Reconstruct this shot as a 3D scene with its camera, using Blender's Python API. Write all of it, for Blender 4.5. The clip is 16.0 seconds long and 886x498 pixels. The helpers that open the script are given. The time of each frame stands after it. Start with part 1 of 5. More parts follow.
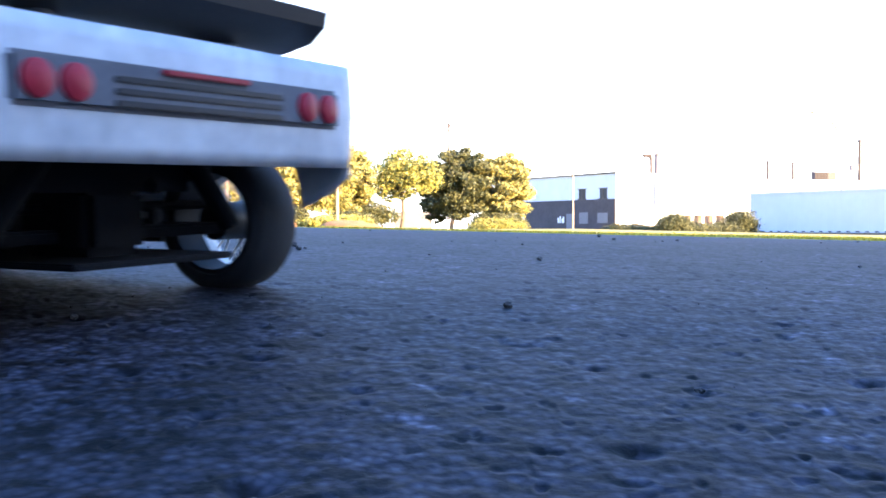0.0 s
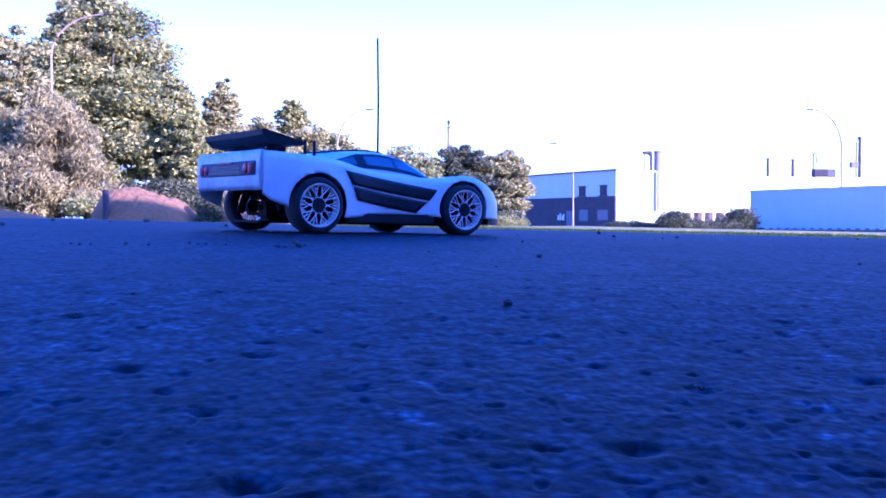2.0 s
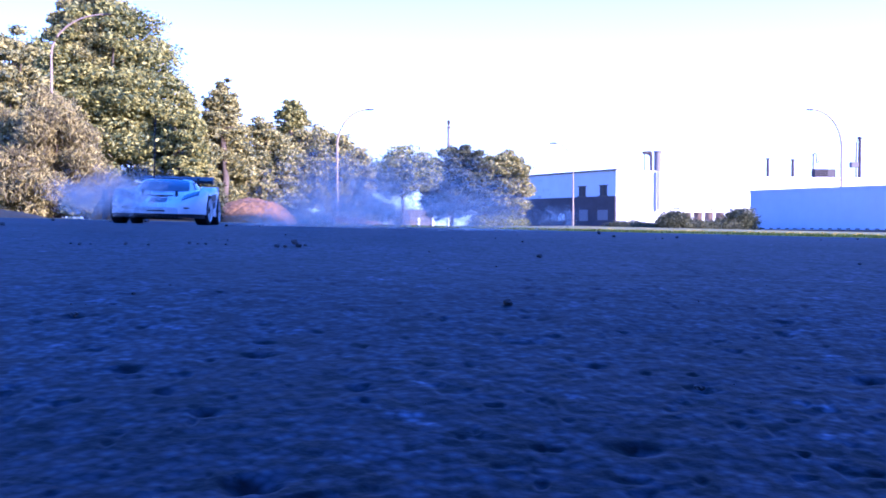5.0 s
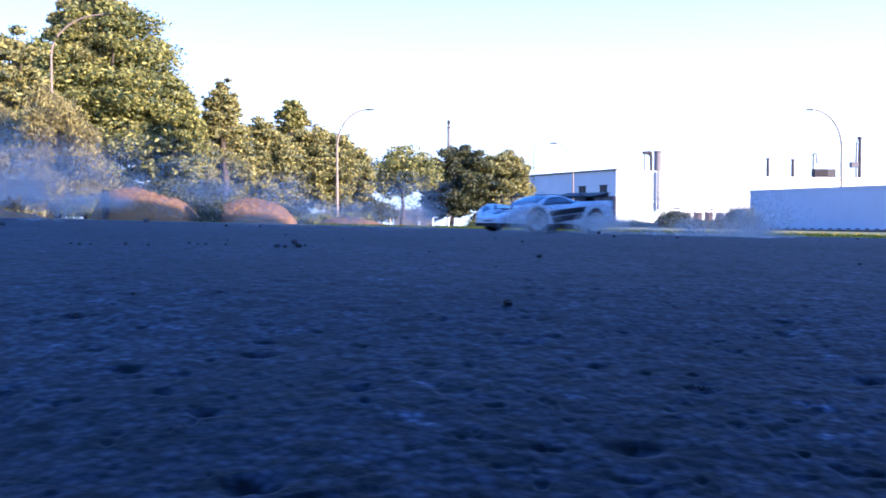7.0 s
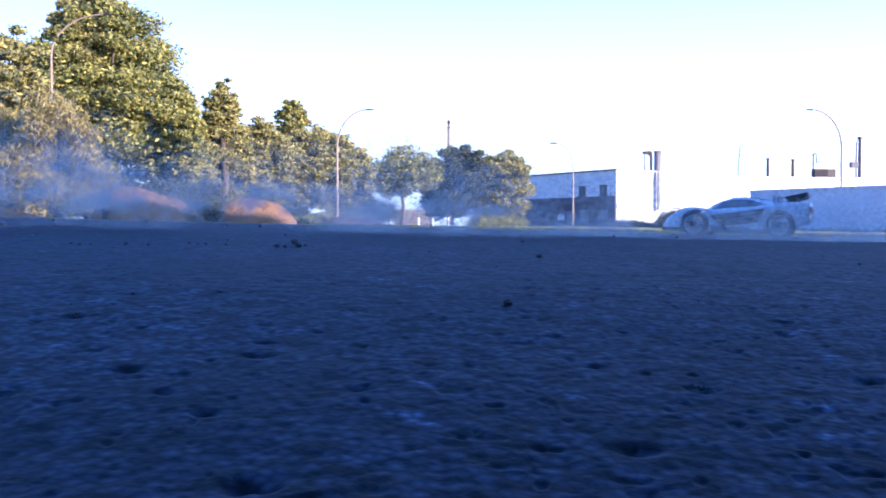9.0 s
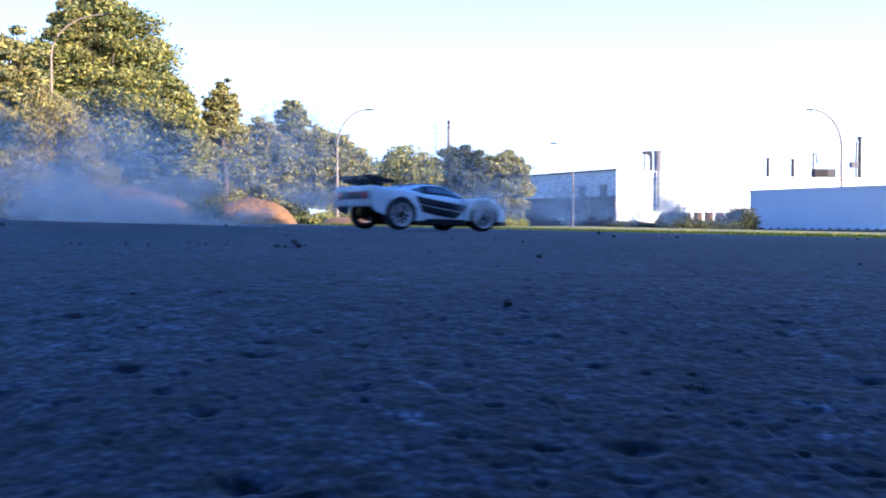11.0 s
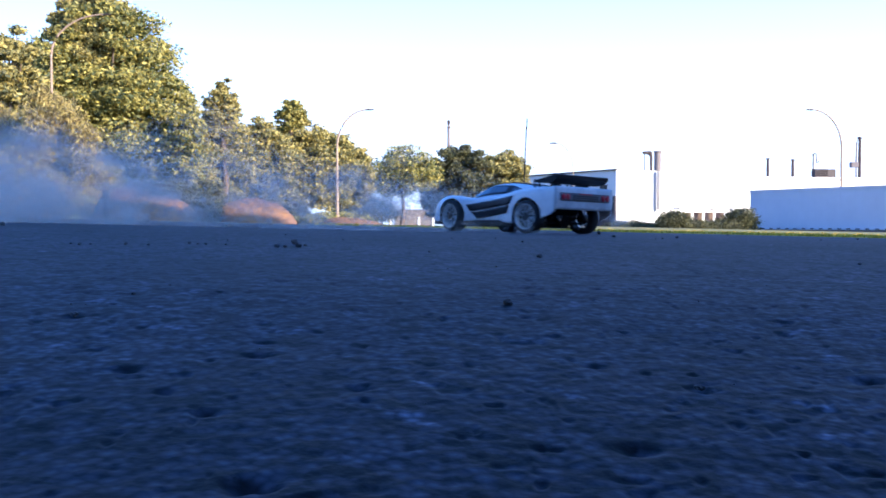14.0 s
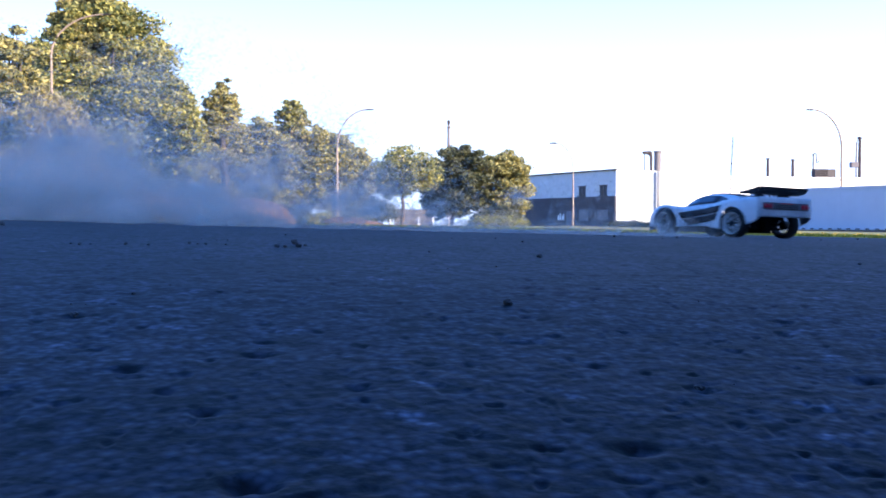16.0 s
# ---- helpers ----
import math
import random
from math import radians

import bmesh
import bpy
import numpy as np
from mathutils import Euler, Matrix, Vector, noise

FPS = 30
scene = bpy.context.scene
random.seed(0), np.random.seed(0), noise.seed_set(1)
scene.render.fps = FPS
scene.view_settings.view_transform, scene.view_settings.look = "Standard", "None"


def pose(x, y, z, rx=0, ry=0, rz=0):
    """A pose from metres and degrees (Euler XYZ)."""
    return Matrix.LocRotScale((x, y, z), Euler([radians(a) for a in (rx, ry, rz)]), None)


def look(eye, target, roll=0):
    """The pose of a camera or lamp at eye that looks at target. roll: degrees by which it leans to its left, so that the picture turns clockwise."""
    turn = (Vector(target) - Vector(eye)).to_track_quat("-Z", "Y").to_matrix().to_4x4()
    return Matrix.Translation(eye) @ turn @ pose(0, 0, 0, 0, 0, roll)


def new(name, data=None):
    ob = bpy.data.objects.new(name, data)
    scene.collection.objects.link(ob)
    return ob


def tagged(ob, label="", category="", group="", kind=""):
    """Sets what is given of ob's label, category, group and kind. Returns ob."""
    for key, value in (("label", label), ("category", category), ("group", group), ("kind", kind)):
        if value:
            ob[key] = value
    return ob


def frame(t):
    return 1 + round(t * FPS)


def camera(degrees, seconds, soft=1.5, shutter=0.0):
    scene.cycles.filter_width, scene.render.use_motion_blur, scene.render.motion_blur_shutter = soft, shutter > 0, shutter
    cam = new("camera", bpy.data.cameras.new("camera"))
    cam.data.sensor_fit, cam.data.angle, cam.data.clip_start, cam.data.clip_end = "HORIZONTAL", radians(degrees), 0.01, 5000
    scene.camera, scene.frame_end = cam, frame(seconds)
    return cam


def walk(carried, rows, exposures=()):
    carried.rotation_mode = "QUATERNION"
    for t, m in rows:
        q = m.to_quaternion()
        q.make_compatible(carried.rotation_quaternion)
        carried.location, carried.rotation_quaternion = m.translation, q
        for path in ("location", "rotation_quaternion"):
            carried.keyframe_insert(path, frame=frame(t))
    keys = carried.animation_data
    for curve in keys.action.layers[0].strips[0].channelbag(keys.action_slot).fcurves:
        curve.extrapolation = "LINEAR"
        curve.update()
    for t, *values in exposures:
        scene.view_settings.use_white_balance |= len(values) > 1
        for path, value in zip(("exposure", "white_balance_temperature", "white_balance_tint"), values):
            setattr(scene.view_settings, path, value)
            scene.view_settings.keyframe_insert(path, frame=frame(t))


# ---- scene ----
# The camera rests on the tarmac; it settles by a fraction of a degree at the start.
cam = camera(49.52, 16.0, soft=1.7, shutter=0.2)
EYE = 0.10
TILT = 90 - 1.483
walk(cam, [(0.0, pose(0, 0, EYE, TILT + 0.169)), (0.5, pose(0, 0, EYE, TILT + 0.10)),
           (1.0, pose(0, 0, EYE, TILT + 0.06)), (1.5, pose(0, 0, EYE, TILT)), (16.0, pose(0, 0, EYE, TILT))],
     exposures=[(0.0, 3.35, 6100, 16), (0.2, 2.85, 4900, 28), (0.5, 2.6, 3900, 56), (1.0, 2.1, 3880, 58), (4.2, 2.05, 3830, 57), (6.3, 1.72, 4500, 25),
                (8.0, 1.69, 4450, 25), (9.2, 1.69, 4450, 25), (11.3, 1.69, 4650, 18), (16.0, 1.69, 4700, 19)])

# ---- world and sun ----
SUN = Vector((0.82, -0.57, 0.0)).normalized()
ELEV = radians(16)
world = bpy.data.worlds.new("sky")
scene.world = world
world.use_nodes = True
wn = world.node_tree
sky = wn.nodes.new("ShaderNodeTexSky")
sky.sky_type = "NISHITA"
sky.sun_disc = False
sky.sun_elevation = ELEV
sky.sun_rotation = math.atan2(SUN.x, SUN.y)
sky.air_density, sky.dust_density, sky.ozone_density = 1.1, 1.2, 6.5
wn.nodes["Background"].inputs["Strength"].default_value = 0.15
# pale evening haze all round the horizon
wco, wsep, wmap, wmix = (wn.nodes.new("ShaderNode" + k) for k in ("TexCoord", "SeparateXYZ", "MapRange", "Mix"))
wmap.interpolation_type = "SMOOTHSTEP"
for key, value in (("From Min", 0.0), ("From Max", 0.46), ("To Min", 0.9), ("To Max", 0.0)):
    wmap.inputs[key].default_value = value
wmix.data_type = "RGBA"
wn.links.new(wco.outputs["Generated"], wsep.inputs[0])
wn.links.new(wsep.outputs["Z"], wmap.inputs["Value"])
wn.links.new(wmap.outputs["Result"], wmix.inputs["Factor"])
wn.links.new(sky.outputs["Color"], wmix.inputs["A"])
wmix.inputs["B"].default_value = (3.75, 3.68, 3.4, 1)
wn.links.new(wmix.outputs["Result"], wn.nodes["Background"].inputs["Color"])
sun_data = bpy.data.lights.new("sun", "SUN")
sun_data.energy, sun_data.angle, sun_data.color = 5.0, radians(0.53), (1.0, 0.70, 0.33)
sun = new("sun", sun_data)
sun.matrix_world = look((0, 0, 0), -(SUN * math.cos(ELEV) + Vector((0, 0, math.sin(ELEV)))))
scene.cycles.transparent_max_bounces = 128


# ---- materials ----
def mat(name, c1, c2=None, rough=0.6, metal=0.0, scale=8.0, fine=90.0, bump=0.0, bscale=120.0, spec=0.5, island=0.0,
        objrand=0.0, translucent=0.0, coat=0.0, stretch=(1, 1, 1), bdist=0.01):
    m = bpy.data.materials.new(name)
    m.use_nodes = True
    t = m.node_tree
    b = t.nodes["Principled BSDF"]
    c2 = c2 or tuple(min(1, v * 0.8) for v in c1)
    co = t.nodes.new("ShaderNodeTexCoord")
    mp = t.nodes.new("ShaderNodeMapping")
    mp.inputs["Scale"].default_value = stretch
    t.links.new(co.outputs["Object"], mp.inputs["Vector"])
    n1, n2 = t.nodes.new("ShaderNodeTexNoise"), t.nodes.new("ShaderNodeTexNoise")
    for n, s in ((n1, scale), (n2, fine)):
        n.inputs["Scale"].default_value = s
        n.inputs["Detail"].default_value = 5
        t.links.new(mp.outputs["Vector"], n.inputs["Vector"])
    add = t.nodes.new("ShaderNodeMath")
    add.operation = "MULTIPLY_ADD"
    t.links.new(n1.outputs["Fac"], add.inputs[0])
    add.inputs[1].default_value = 0.6
    half = t.nodes.new("ShaderNodeMath")
    half.operation = "MULTIPLY"
    half.inputs[1].default_value = 0.4
    t.links.new(n2.outputs["Fac"], half.inputs[0])
    t.links.new(half.outputs[0], add.inputs[2])
    fac = add.outputs[0]
    if island or objrand:
        src = t.nodes.new("ShaderNodeNewGeometry" if island else "ShaderNodeObjectInfo")
        r = t.nodes.new("ShaderNodeMath")
        r.operation = "MULTIPLY_ADD"
        t.links.new(src.outputs["Random Per Island" if island else "Random"], r.inputs[0])
        r.inputs[1].default_value = island or objrand
        sub = t.nodes.new("ShaderNodeMath")
        sub.operation = "SUBTRACT"
        t.links.new(fac, sub.inputs[0])
        sub.inputs[1].default_value = (island or objrand) / 2
        t.links.new(sub.outputs[0], r.inputs[2])
        fac = r.outputs[0]
    ramp = t.nodes.new("ShaderNodeValToRGB")
    ramp.color_ramp.elements[0].position, ramp.color_ramp.elements[1].position = 0.3, 0.7
    ramp.color_ramp.elements[0].color, ramp.color_ramp.elements[1].color = (*c2, 1), (*c1, 1)
    t.links.new(fac, ramp.inputs["Fac"])
    t.links.new(ramp.outputs["Color"], b.inputs["Base Color"])
    b.inputs["Roughness"].default_value, b.inputs["Metallic"].default_value = rough, metal
    b.inputs["Specular IOR Level"].default_value = spec
    b.inputs["Coat Weight"].default_value = coat
    if bump:
        n3 = t.nodes.new("ShaderNodeTexNoise")
        n3.inputs["Scale"].default_value, n3.inputs["Detail"].default_value = bscale, 6
        t.links.new(mp.outputs["Vector"], n3.inputs["Vector"])
        bp = t.nodes.new("ShaderNodeBump")
        bp.inputs["Strength"].default_value, bp.inputs["Distance"].default_value = bump, bdist
        t.links.new(n3.outputs["Fac"], bp.inputs["Height"])
        t.links.new(bp.outputs["Normal"], b.inputs["Normal"])
    if translucent:
        tr, mx = t.nodes.new("ShaderNodeBsdfTranslucent"), t.nodes.new("ShaderNodeMixShader")
        t.links.new(ramp.outputs["Color"], tr.inputs["Color"])
        mx.inputs[0].default_value = translucent
        t.links.new(b.outputs[0], mx.inputs[1])
        t.links.new(tr.outputs[0], mx.inputs[2])
        t.links.new(mx.outputs[0], t.nodes["Material Output"].inputs["Surface"])
    return m


def asphalt():
    """Worn tarmac: pale chippings in dark binder, with stains at hand's breadth."""
    m = bpy.data.materials.new("asphalt")
    m.use_nodes = True
    t = m.node_tree
    b = t.nodes["Principled BSDF"]
    co = t.nodes.new("ShaderNodeTexCoord")

    def noise_fac(scale, detail=4):
        n = t.nodes.new("ShaderNodeTexNoise")
        n.inputs["Scale"].default_value, n.inputs["Detail"].default_value = scale, detail
        t.links.new(co.outputs["Object"], n.inputs["Vector"])
        return n.outputs["Fac"]

    def ramp(fac, stops):
        r = t.nodes.new("ShaderNodeValToRGB")
        for e, (p, c) in zip(r.color_ramp.elements, (stops[0], stops[-1])):
            e.position, e.color = p, (*c, 1)
        for p, c in stops[1:-1]:
            e = r.color_ramp.elements.new(p)
            e.color = (*c, 1)
        t.links.new(fac, r.inputs["Fac"])
        return r.outputs["Color"]

    def blend(kind, fac, a, c):
        x = t.nodes.new("ShaderNodeMix")
        x.data_type, x.blend_type = "RGBA", kind
        x.inputs["Factor"].default_value = fac
        t.links.new(a, x.inputs["A"])
        t.links.new(c, x.inputs["B"])
        return x.outputs["Result"]
    vor = t.nodes.new("ShaderNodeTexVoronoi")
    vor.inputs["Scale"].default_value = 170
    t.links.new(co.outputs["Object"], vor.inputs["Vector"])
    # chip and binder tones lean blue: the skylight's tint is painted in
    chips = ramp(vor.outputs["Distance"], ((0.12, (0.029, 0.030, 0.042)), (0.40, (0.0155, 0.016, 0.0235)), (0.75, (0.003, 0.003, 0.005))))
    # dark flecks of the surface, which also paint in the dark of pits
    mid = ramp(noise_fac(66, 6), ((0.39, (0.04, 0.04, 0.05)), (0.455, (0.85, 0.85, 0.85)), (0.62, (1.7, 1.7, 1.68))))
    big = ramp(noise_fac(5.5, 6), ((0.3, (0.55, 0.55, 0.56)), (0.7, (1.45, 1.43, 1.4))))
    pale = ramp(noise_fac(27, 3), ((0.64, (1, 1, 1)), (0.74, (3.2, 3.2, 3.2))))
    col = blend("MULTIPLY", 1.0, blend("MULTIPLY", 1.0, blend("MULTIPLY", 1.0, chips, mid), big), pale)
    t.links.new(col, b.inputs["Base Color"])
    b.inputs["Roughness"].default_value = 0.72
    b.inputs["Specular IOR Level"].default_value = 0.16
    bp = t.nodes.new("ShaderNodeBump")
    bp.inputs["Strength"].default_value, bp.inputs["Distance"].default_value = 0.6, 0.0012
    t.links.new(noise_fac(150, 7), bp.inputs["Height"])
    t.links.new(bp.outputs["Normal"], b.inputs["Normal"])
    return m


ASPHALT = asphalt()
SOIL = mat("verge soil", (0.22, 0.20, 0.04), (0.14, 0.13, 0.03), rough=0.95, scale=0.6, fine=9, bump=0.5, bscale=14)
GRASS = mat("dry yellow grass", (0.55, 0.40, 0.02), (0.36, 0.27, 0.02), rough=0.9, scale=0.7, fine=20, island=0.5)
CLAY = mat("orange clay", (0.25, 0.125, 0.04), (0.14, 0.07, 0.024), rough=0.95, scale=1.1, fine=9, bump=0.6, bscale=9, bdist=0.06)
# first tone is sunlit leaf, second shaded: both mixed into the colour at random
LEAF = {
    "green": mat("green leaves", (0.46, 0.405, 0.09), (0.085, 0.105, 0.036), rough=0.6, scale=0.45, fine=5, island=0.7, translucent=0.35),
    "olive": mat("olive leaves", (0.48, 0.41, 0.115), (0.11, 0.12, 0.055), rough=0.6, scale=0.45, fine=5, island=0.7, translucent=0.35),
    "brown": mat("dry willow leaves", (0.46, 0.38, 0.115), (0.14, 0.115, 0.05), rough=0.7, scale=0.5, fine=5, island=0.7, translucent=0.35),
    # dark green, lowered further so that the hedges' shade is in the colour
    "dark": mat("dark shaded leaves", (0.125, 0.12, 0.04), (0.024, 0.034, 0.015), rough=0.6, scale=0.45, fine=5, island=0.6, translucent=0.25),
}
BARK = mat("bark", (0.16, 0.12, 0.085), (0.07, 0.05, 0.04), rough=0.95, scale=3, fine=24, bump=0.8, bscale=12, bdist=0.03)
WHITEWALL = mat("white factory wall", (0.82, 0.81, 0.79), (0.74, 0.73, 0.71), rough=0.8, scale=0.2, fine=2, bump=0.1, bscale=8)
GREYWALL = mat("pale grey render", (0.60, 0.61, 0.64), (0.52, 0.53, 0.56), rough=0.85, scale=0.3, fine=1.5)
DARKBRICK = mat("dark brick", (0.07, 0.06, 0.07), (0.04, 0.036, 0.042), rough=0.9, scale=0.8, fine=6, bump=0.3, bscale=10)
DARKGLASS = mat("dark window glass", (0.03, 0.035, 0.045), (0.02, 0.022, 0.03), rough=0.3, scale=0.5, fine=3, spec=0.15)
CONTAINER = mat("white container paint", (0.56, 0.58, 0.66), (0.49, 0.51, 0.59), rough=0.55, scale=0.35, fine=1.5)
STEEL = mat("galvanised steel", (0.075, 0.062, 0.055), (0.05, 0.04, 0.035), rough=0.55, metal=0.3, scale=1.5, fine=12)
RUST = mat("brown painted steel", (0.05, 0.034, 0.030), (0.03, 0.02, 0.018), rough=0.7, scale=1.5, fine=12)
CONCRETE = mat("concrete", (0.20, 0.175, 0.165), (0.14, 0.12, 0.115), rough=0.9, scale=0.6, fine=5, bump=0.2, bscale=8)
PAINT = mat("white lacquer", (0.80, 0.79, 0.77), (0.62, 0.61, 0.60), rough=0.36, scale=11, fine=70, spec=0.5, bump=0.03, bscale=30)
POLE = mat("weathered tan pole paint", (0.34, 0.255, 0.18), (0.22, 0.165, 0.12), rough=0.6, scale=1.5, fine=12)
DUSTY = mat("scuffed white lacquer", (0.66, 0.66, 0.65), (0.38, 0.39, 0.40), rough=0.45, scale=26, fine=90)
BLACKTRIM = mat("black vinyl", (0.022, 0.023, 0.027), (0.014, 0.014, 0.017), rough=0.45, scale=30, fine=200, spec=0.25)
BLACKPLASTIC = mat("black plastic", (0.014, 0.014, 0.016), (0.008, 0.008, 0.010), rough=0.55, scale=30, fine=250, bump=0.1, bscale=300, bdist=0.001, spec=0.25)
# darker and duller than the black plastic, for the chassis parts
UNDERSIDE = mat("near-black nylon", (0.006, 0.006, 0.007), (0.003, 0.003, 0.004), rough=0.75, scale=30, fine=250, spec=0.12)
RUBBER = mat("dusty black rubber", (0.020, 0.020, 0.021), (0.010, 0.010, 0.011), rough=0.85, scale=40, fine=300, bump=0.3, bscale=500, bdist=0.001)
SILVER = mat("pale silver rim", (0.80, 0.76, 0.70), (0.64, 0.60, 0.55), rough=0.4, metal=0.15, scale=60, fine=300)
TINT = mat("tinted body glass", (0.12, 0.13, 0.16), (0.09, 0.10, 0.125), rough=0.12, scale=12, fine=100, coat=0.5)
LAMPGREY = mat("grey lamp panel", (0.16, 0.16, 0.17), (0.11, 0.11, 0.12), spec=0.15, rough=0.7, scale=25, fine=200)
REDLENS = mat("red lamp lens", (0.42, 0.02, 0.04), (0.30, 0.012, 0.025), rough=0.45, scale=60, fine=300, spec=0.25)
STICKER = mat("navy sticker", (0.03, 0.04, 0.09), (0.02, 0.03, 0.07), rough=0.4, scale=60, fine=300)
STONE = mat("dark stone", (0.09, 0.085, 0.08), (0.04, 0.038, 0.036), rough=0.9, scale=120, fine=700, objrand=0.4)


# ---- mesh helpers ----
def obj(name, verts, faces, material, parent=None, label="", smooth=False, m=None):
    me = bpy.data.meshes.new(name)
    me.from_pydata([tuple(v) for v in verts], [], [tuple(f) for f in faces])
    me.materials.append(material)
    if smooth:
        me.shade_smooth()
    ob = new(name, me)
    if parent is not None:
        ob.parent = parent
    if m is not None:
        ob.matrix_basis = m
    if label:
        ob["label"] = label
    return ob


def fast_mesh(name, verts, faces, material):
    """A mesh from arrays of corners and of faces with equally many corners each."""
    me = bpy.data.meshes.new(name)
    verts, faces = np.asarray(verts, np.float32), np.asarray(faces, np.int32)
    me.vertices.add(len(verts))
    me.vertices.foreach_set("co", verts.ravel())
    me.loops.add(faces.size)
    me.loops.foreach_set("vertex_index", faces.ravel())
    me.polygons.add(len(faces))
    me.polygons.foreach_set("loop_start", np.arange(0, faces.size, faces.shape[1], dtype=np.int32))
    me.update(calc_edges=True)
    me.materials.append(material)
    return me


def part(name, bm, material, parent=None, label="", smooth=False, m=None):
    me = bpy.data.meshes.new(name)
    bm.to_mesh(me)
    bm.free()
    me.materials.append(material)
    if smooth:
        me.shade_smooth()
        me.set_sharp_from_angle(angle=radians(38))
    ob = new(name, me)
    if parent is not None:
        ob.parent = parent
    if m is not None:
        ob.matrix_basis = m
    if label:
        ob["label"] = label
    return ob


def box(bm, x0, x1, y0, y1, z0, z1, bevel=0.0, m=None):
    r = bmesh.ops.create_cube(bm, size=1.0)
    vs = r["verts"]
    for v in vs:
        v.co = Vector(((x0 + x1) / 2 + v.co.x * (x1 - x0), (y0 + y1) / 2 + v.co.y * (y1 - y0), (z0 + z1) / 2 + v.co.z * (z1 - z0)))
    if bevel:
        es = list({e for v in vs for e in v.link_edges})
        r = bmesh.ops.bevel(bm, geom=es, offset=bevel, segments=2, affect="EDGES", clamp_overlap=True)
        vs = list({v for f in r["faces"] for v in f.verts} | {v for v in vs if v.is_valid})
    if m is not None:
        bmesh.ops.transform(bm, matrix=m, verts=vs)
    return vs


def tube(bm, pts, radii, seg=8, cap=True):
    """A tapered tube along pts."""
    pts = [Vector(p) for p in pts]
    rings = []
    for i, p in enumerate(pts):
        d = (pts[min(i + 1, len(pts) - 1)] - pts[max(i - 1, 0)]).normalized()
        a = d.cross(Vector((0, 0, 1)) if abs(d.z) < 0.9 else Vector((1, 0, 0))).normalized()
        b = d.cross(a)
        r = radii[i] if hasattr(radii, "__len__") else radii
        rings.append([bm.verts.new(p + (a * math.cos(2 * math.pi * k / seg) + b * math.sin(2 * math.pi * k / seg)) * r) for k in range(seg)])
    for i in range(len(rings) - 1):
        for k in range(seg):
            bm.faces.new((rings[i][k], rings[i][(k + 1) % seg], rings[i + 1][(k + 1) % seg], rings[i + 1][k]))
    if cap:
        bm.faces.new(rings[0][::-1])
        bm.faces.new(rings[-1])


def lathe(bm, profile, seg=40, axis="Y"):
    """Revolve (along, radius) pairs round an axis."""
    rings = []
    for a, r in profile:
        ring = []
        for k in range(seg):
            c, s = r * math.cos(2 * math.pi * k / seg), r * math.sin(2 * math.pi * k / seg)
            ring.append(bm.verts.new((c, a, s) if axis == "Y" else (c, s, a) if axis == "Z" else (a, c, s)))
        rings.append(ring)
    for i in range(len(rings) - 1):
        for k in range(seg):
            bm.faces.new((rings[i][k], rings[i][(k + 1) % seg], rings[i + 1][(k + 1) % seg], rings[i + 1][k]))
    bmesh.ops.recalc_face_normals(bm, faces=bm.faces[:])


# ---- ground ----
PROFILE = ((0.02, -0.094), (0.2, -0.090), (0.3, -0.082), (0.5, -0.065), (0.72, -0.048), (1.2, -0.034), (1.5, -0.0275), (1.7, -0.023), (1.9, -0.021),
           (3.0, -0.0215), (4.7, -0.027), (8, -0.039), (15, -0.058), (60, -0.15), (150, -0.30), (1000, -1.5), (4000, -6.0))
LOGY = np.log([p[0] for p in PROFILE])
TABX = np.linspace(LOGY[0], LOGY[-1], 1200)
TABZ = np.interp(TABX, LOGY, [p[1] for p in PROFILE])
KERN = np.exp(-np.linspace(-2, 2, 25) ** 2)
TABZ = np.convolve(np.pad(TABZ, 12, mode="edge"), KERN / KERN.sum(), mode="valid")


def verge_y(x):
    return 14 - 0.362 * (x - 7)


def ground_z(x, y):
    """Height of the ground: a dip round the camera, then a nearly level lot that leans to one side, and a grass bank that rises beyond its edge."""
    x, y = np.asarray(x), np.asarray(y)
    bank = 0.0055 * np.clip(y - verge_y(x), 0, 42) * np.clip(x / 8, 0, 1)
    return EYE + np.interp(np.log(np.maximum(y, 0.02)), TABX, TABZ) - 0.0236 * 60 * np.tanh(x / 60) + bank


def at_view(px, py, d):
    """A point d metres ahead, by its place in the view."""
    return Vector(((px - 784) / 1700 * d, d, EYE + (397 - py) / 1700 * d))


def on_ground(px, py):
    """Where a line of sight meets the ground."""
    lo, hi = 0.2, 9.0
    for _ in range(40):
        d = (lo + hi) / 2
        p = at_view(px, py, d)
        if p.z > ground_z(p.x, p.y):
            lo = d
        else:
            hi = d
    p = at_view(px, py, lo)
    return Vector((p.x, p.y, float(ground_z(p.x, p.y))))


# the larger holes plucked out of the surface: place in the view, breadth in metres
HOLES = [(on_ground(px, py), r) for px, py, r in ((446, 862, 0.0075), (133, 560, 0.006), (363, 732, 0.0055), (640, 688, 0.005), (1241, 690, 0.005), (1129, 797, 0.0065), (1054, 650, 0.005),
                                                  (220, 655, 0.006), (290, 694, 0.004), (1540, 675, 0.007), (455, 630, 0.005), (1385, 570, 0.006), (960, 795, 0.004), (1060, 512, 0.006))]


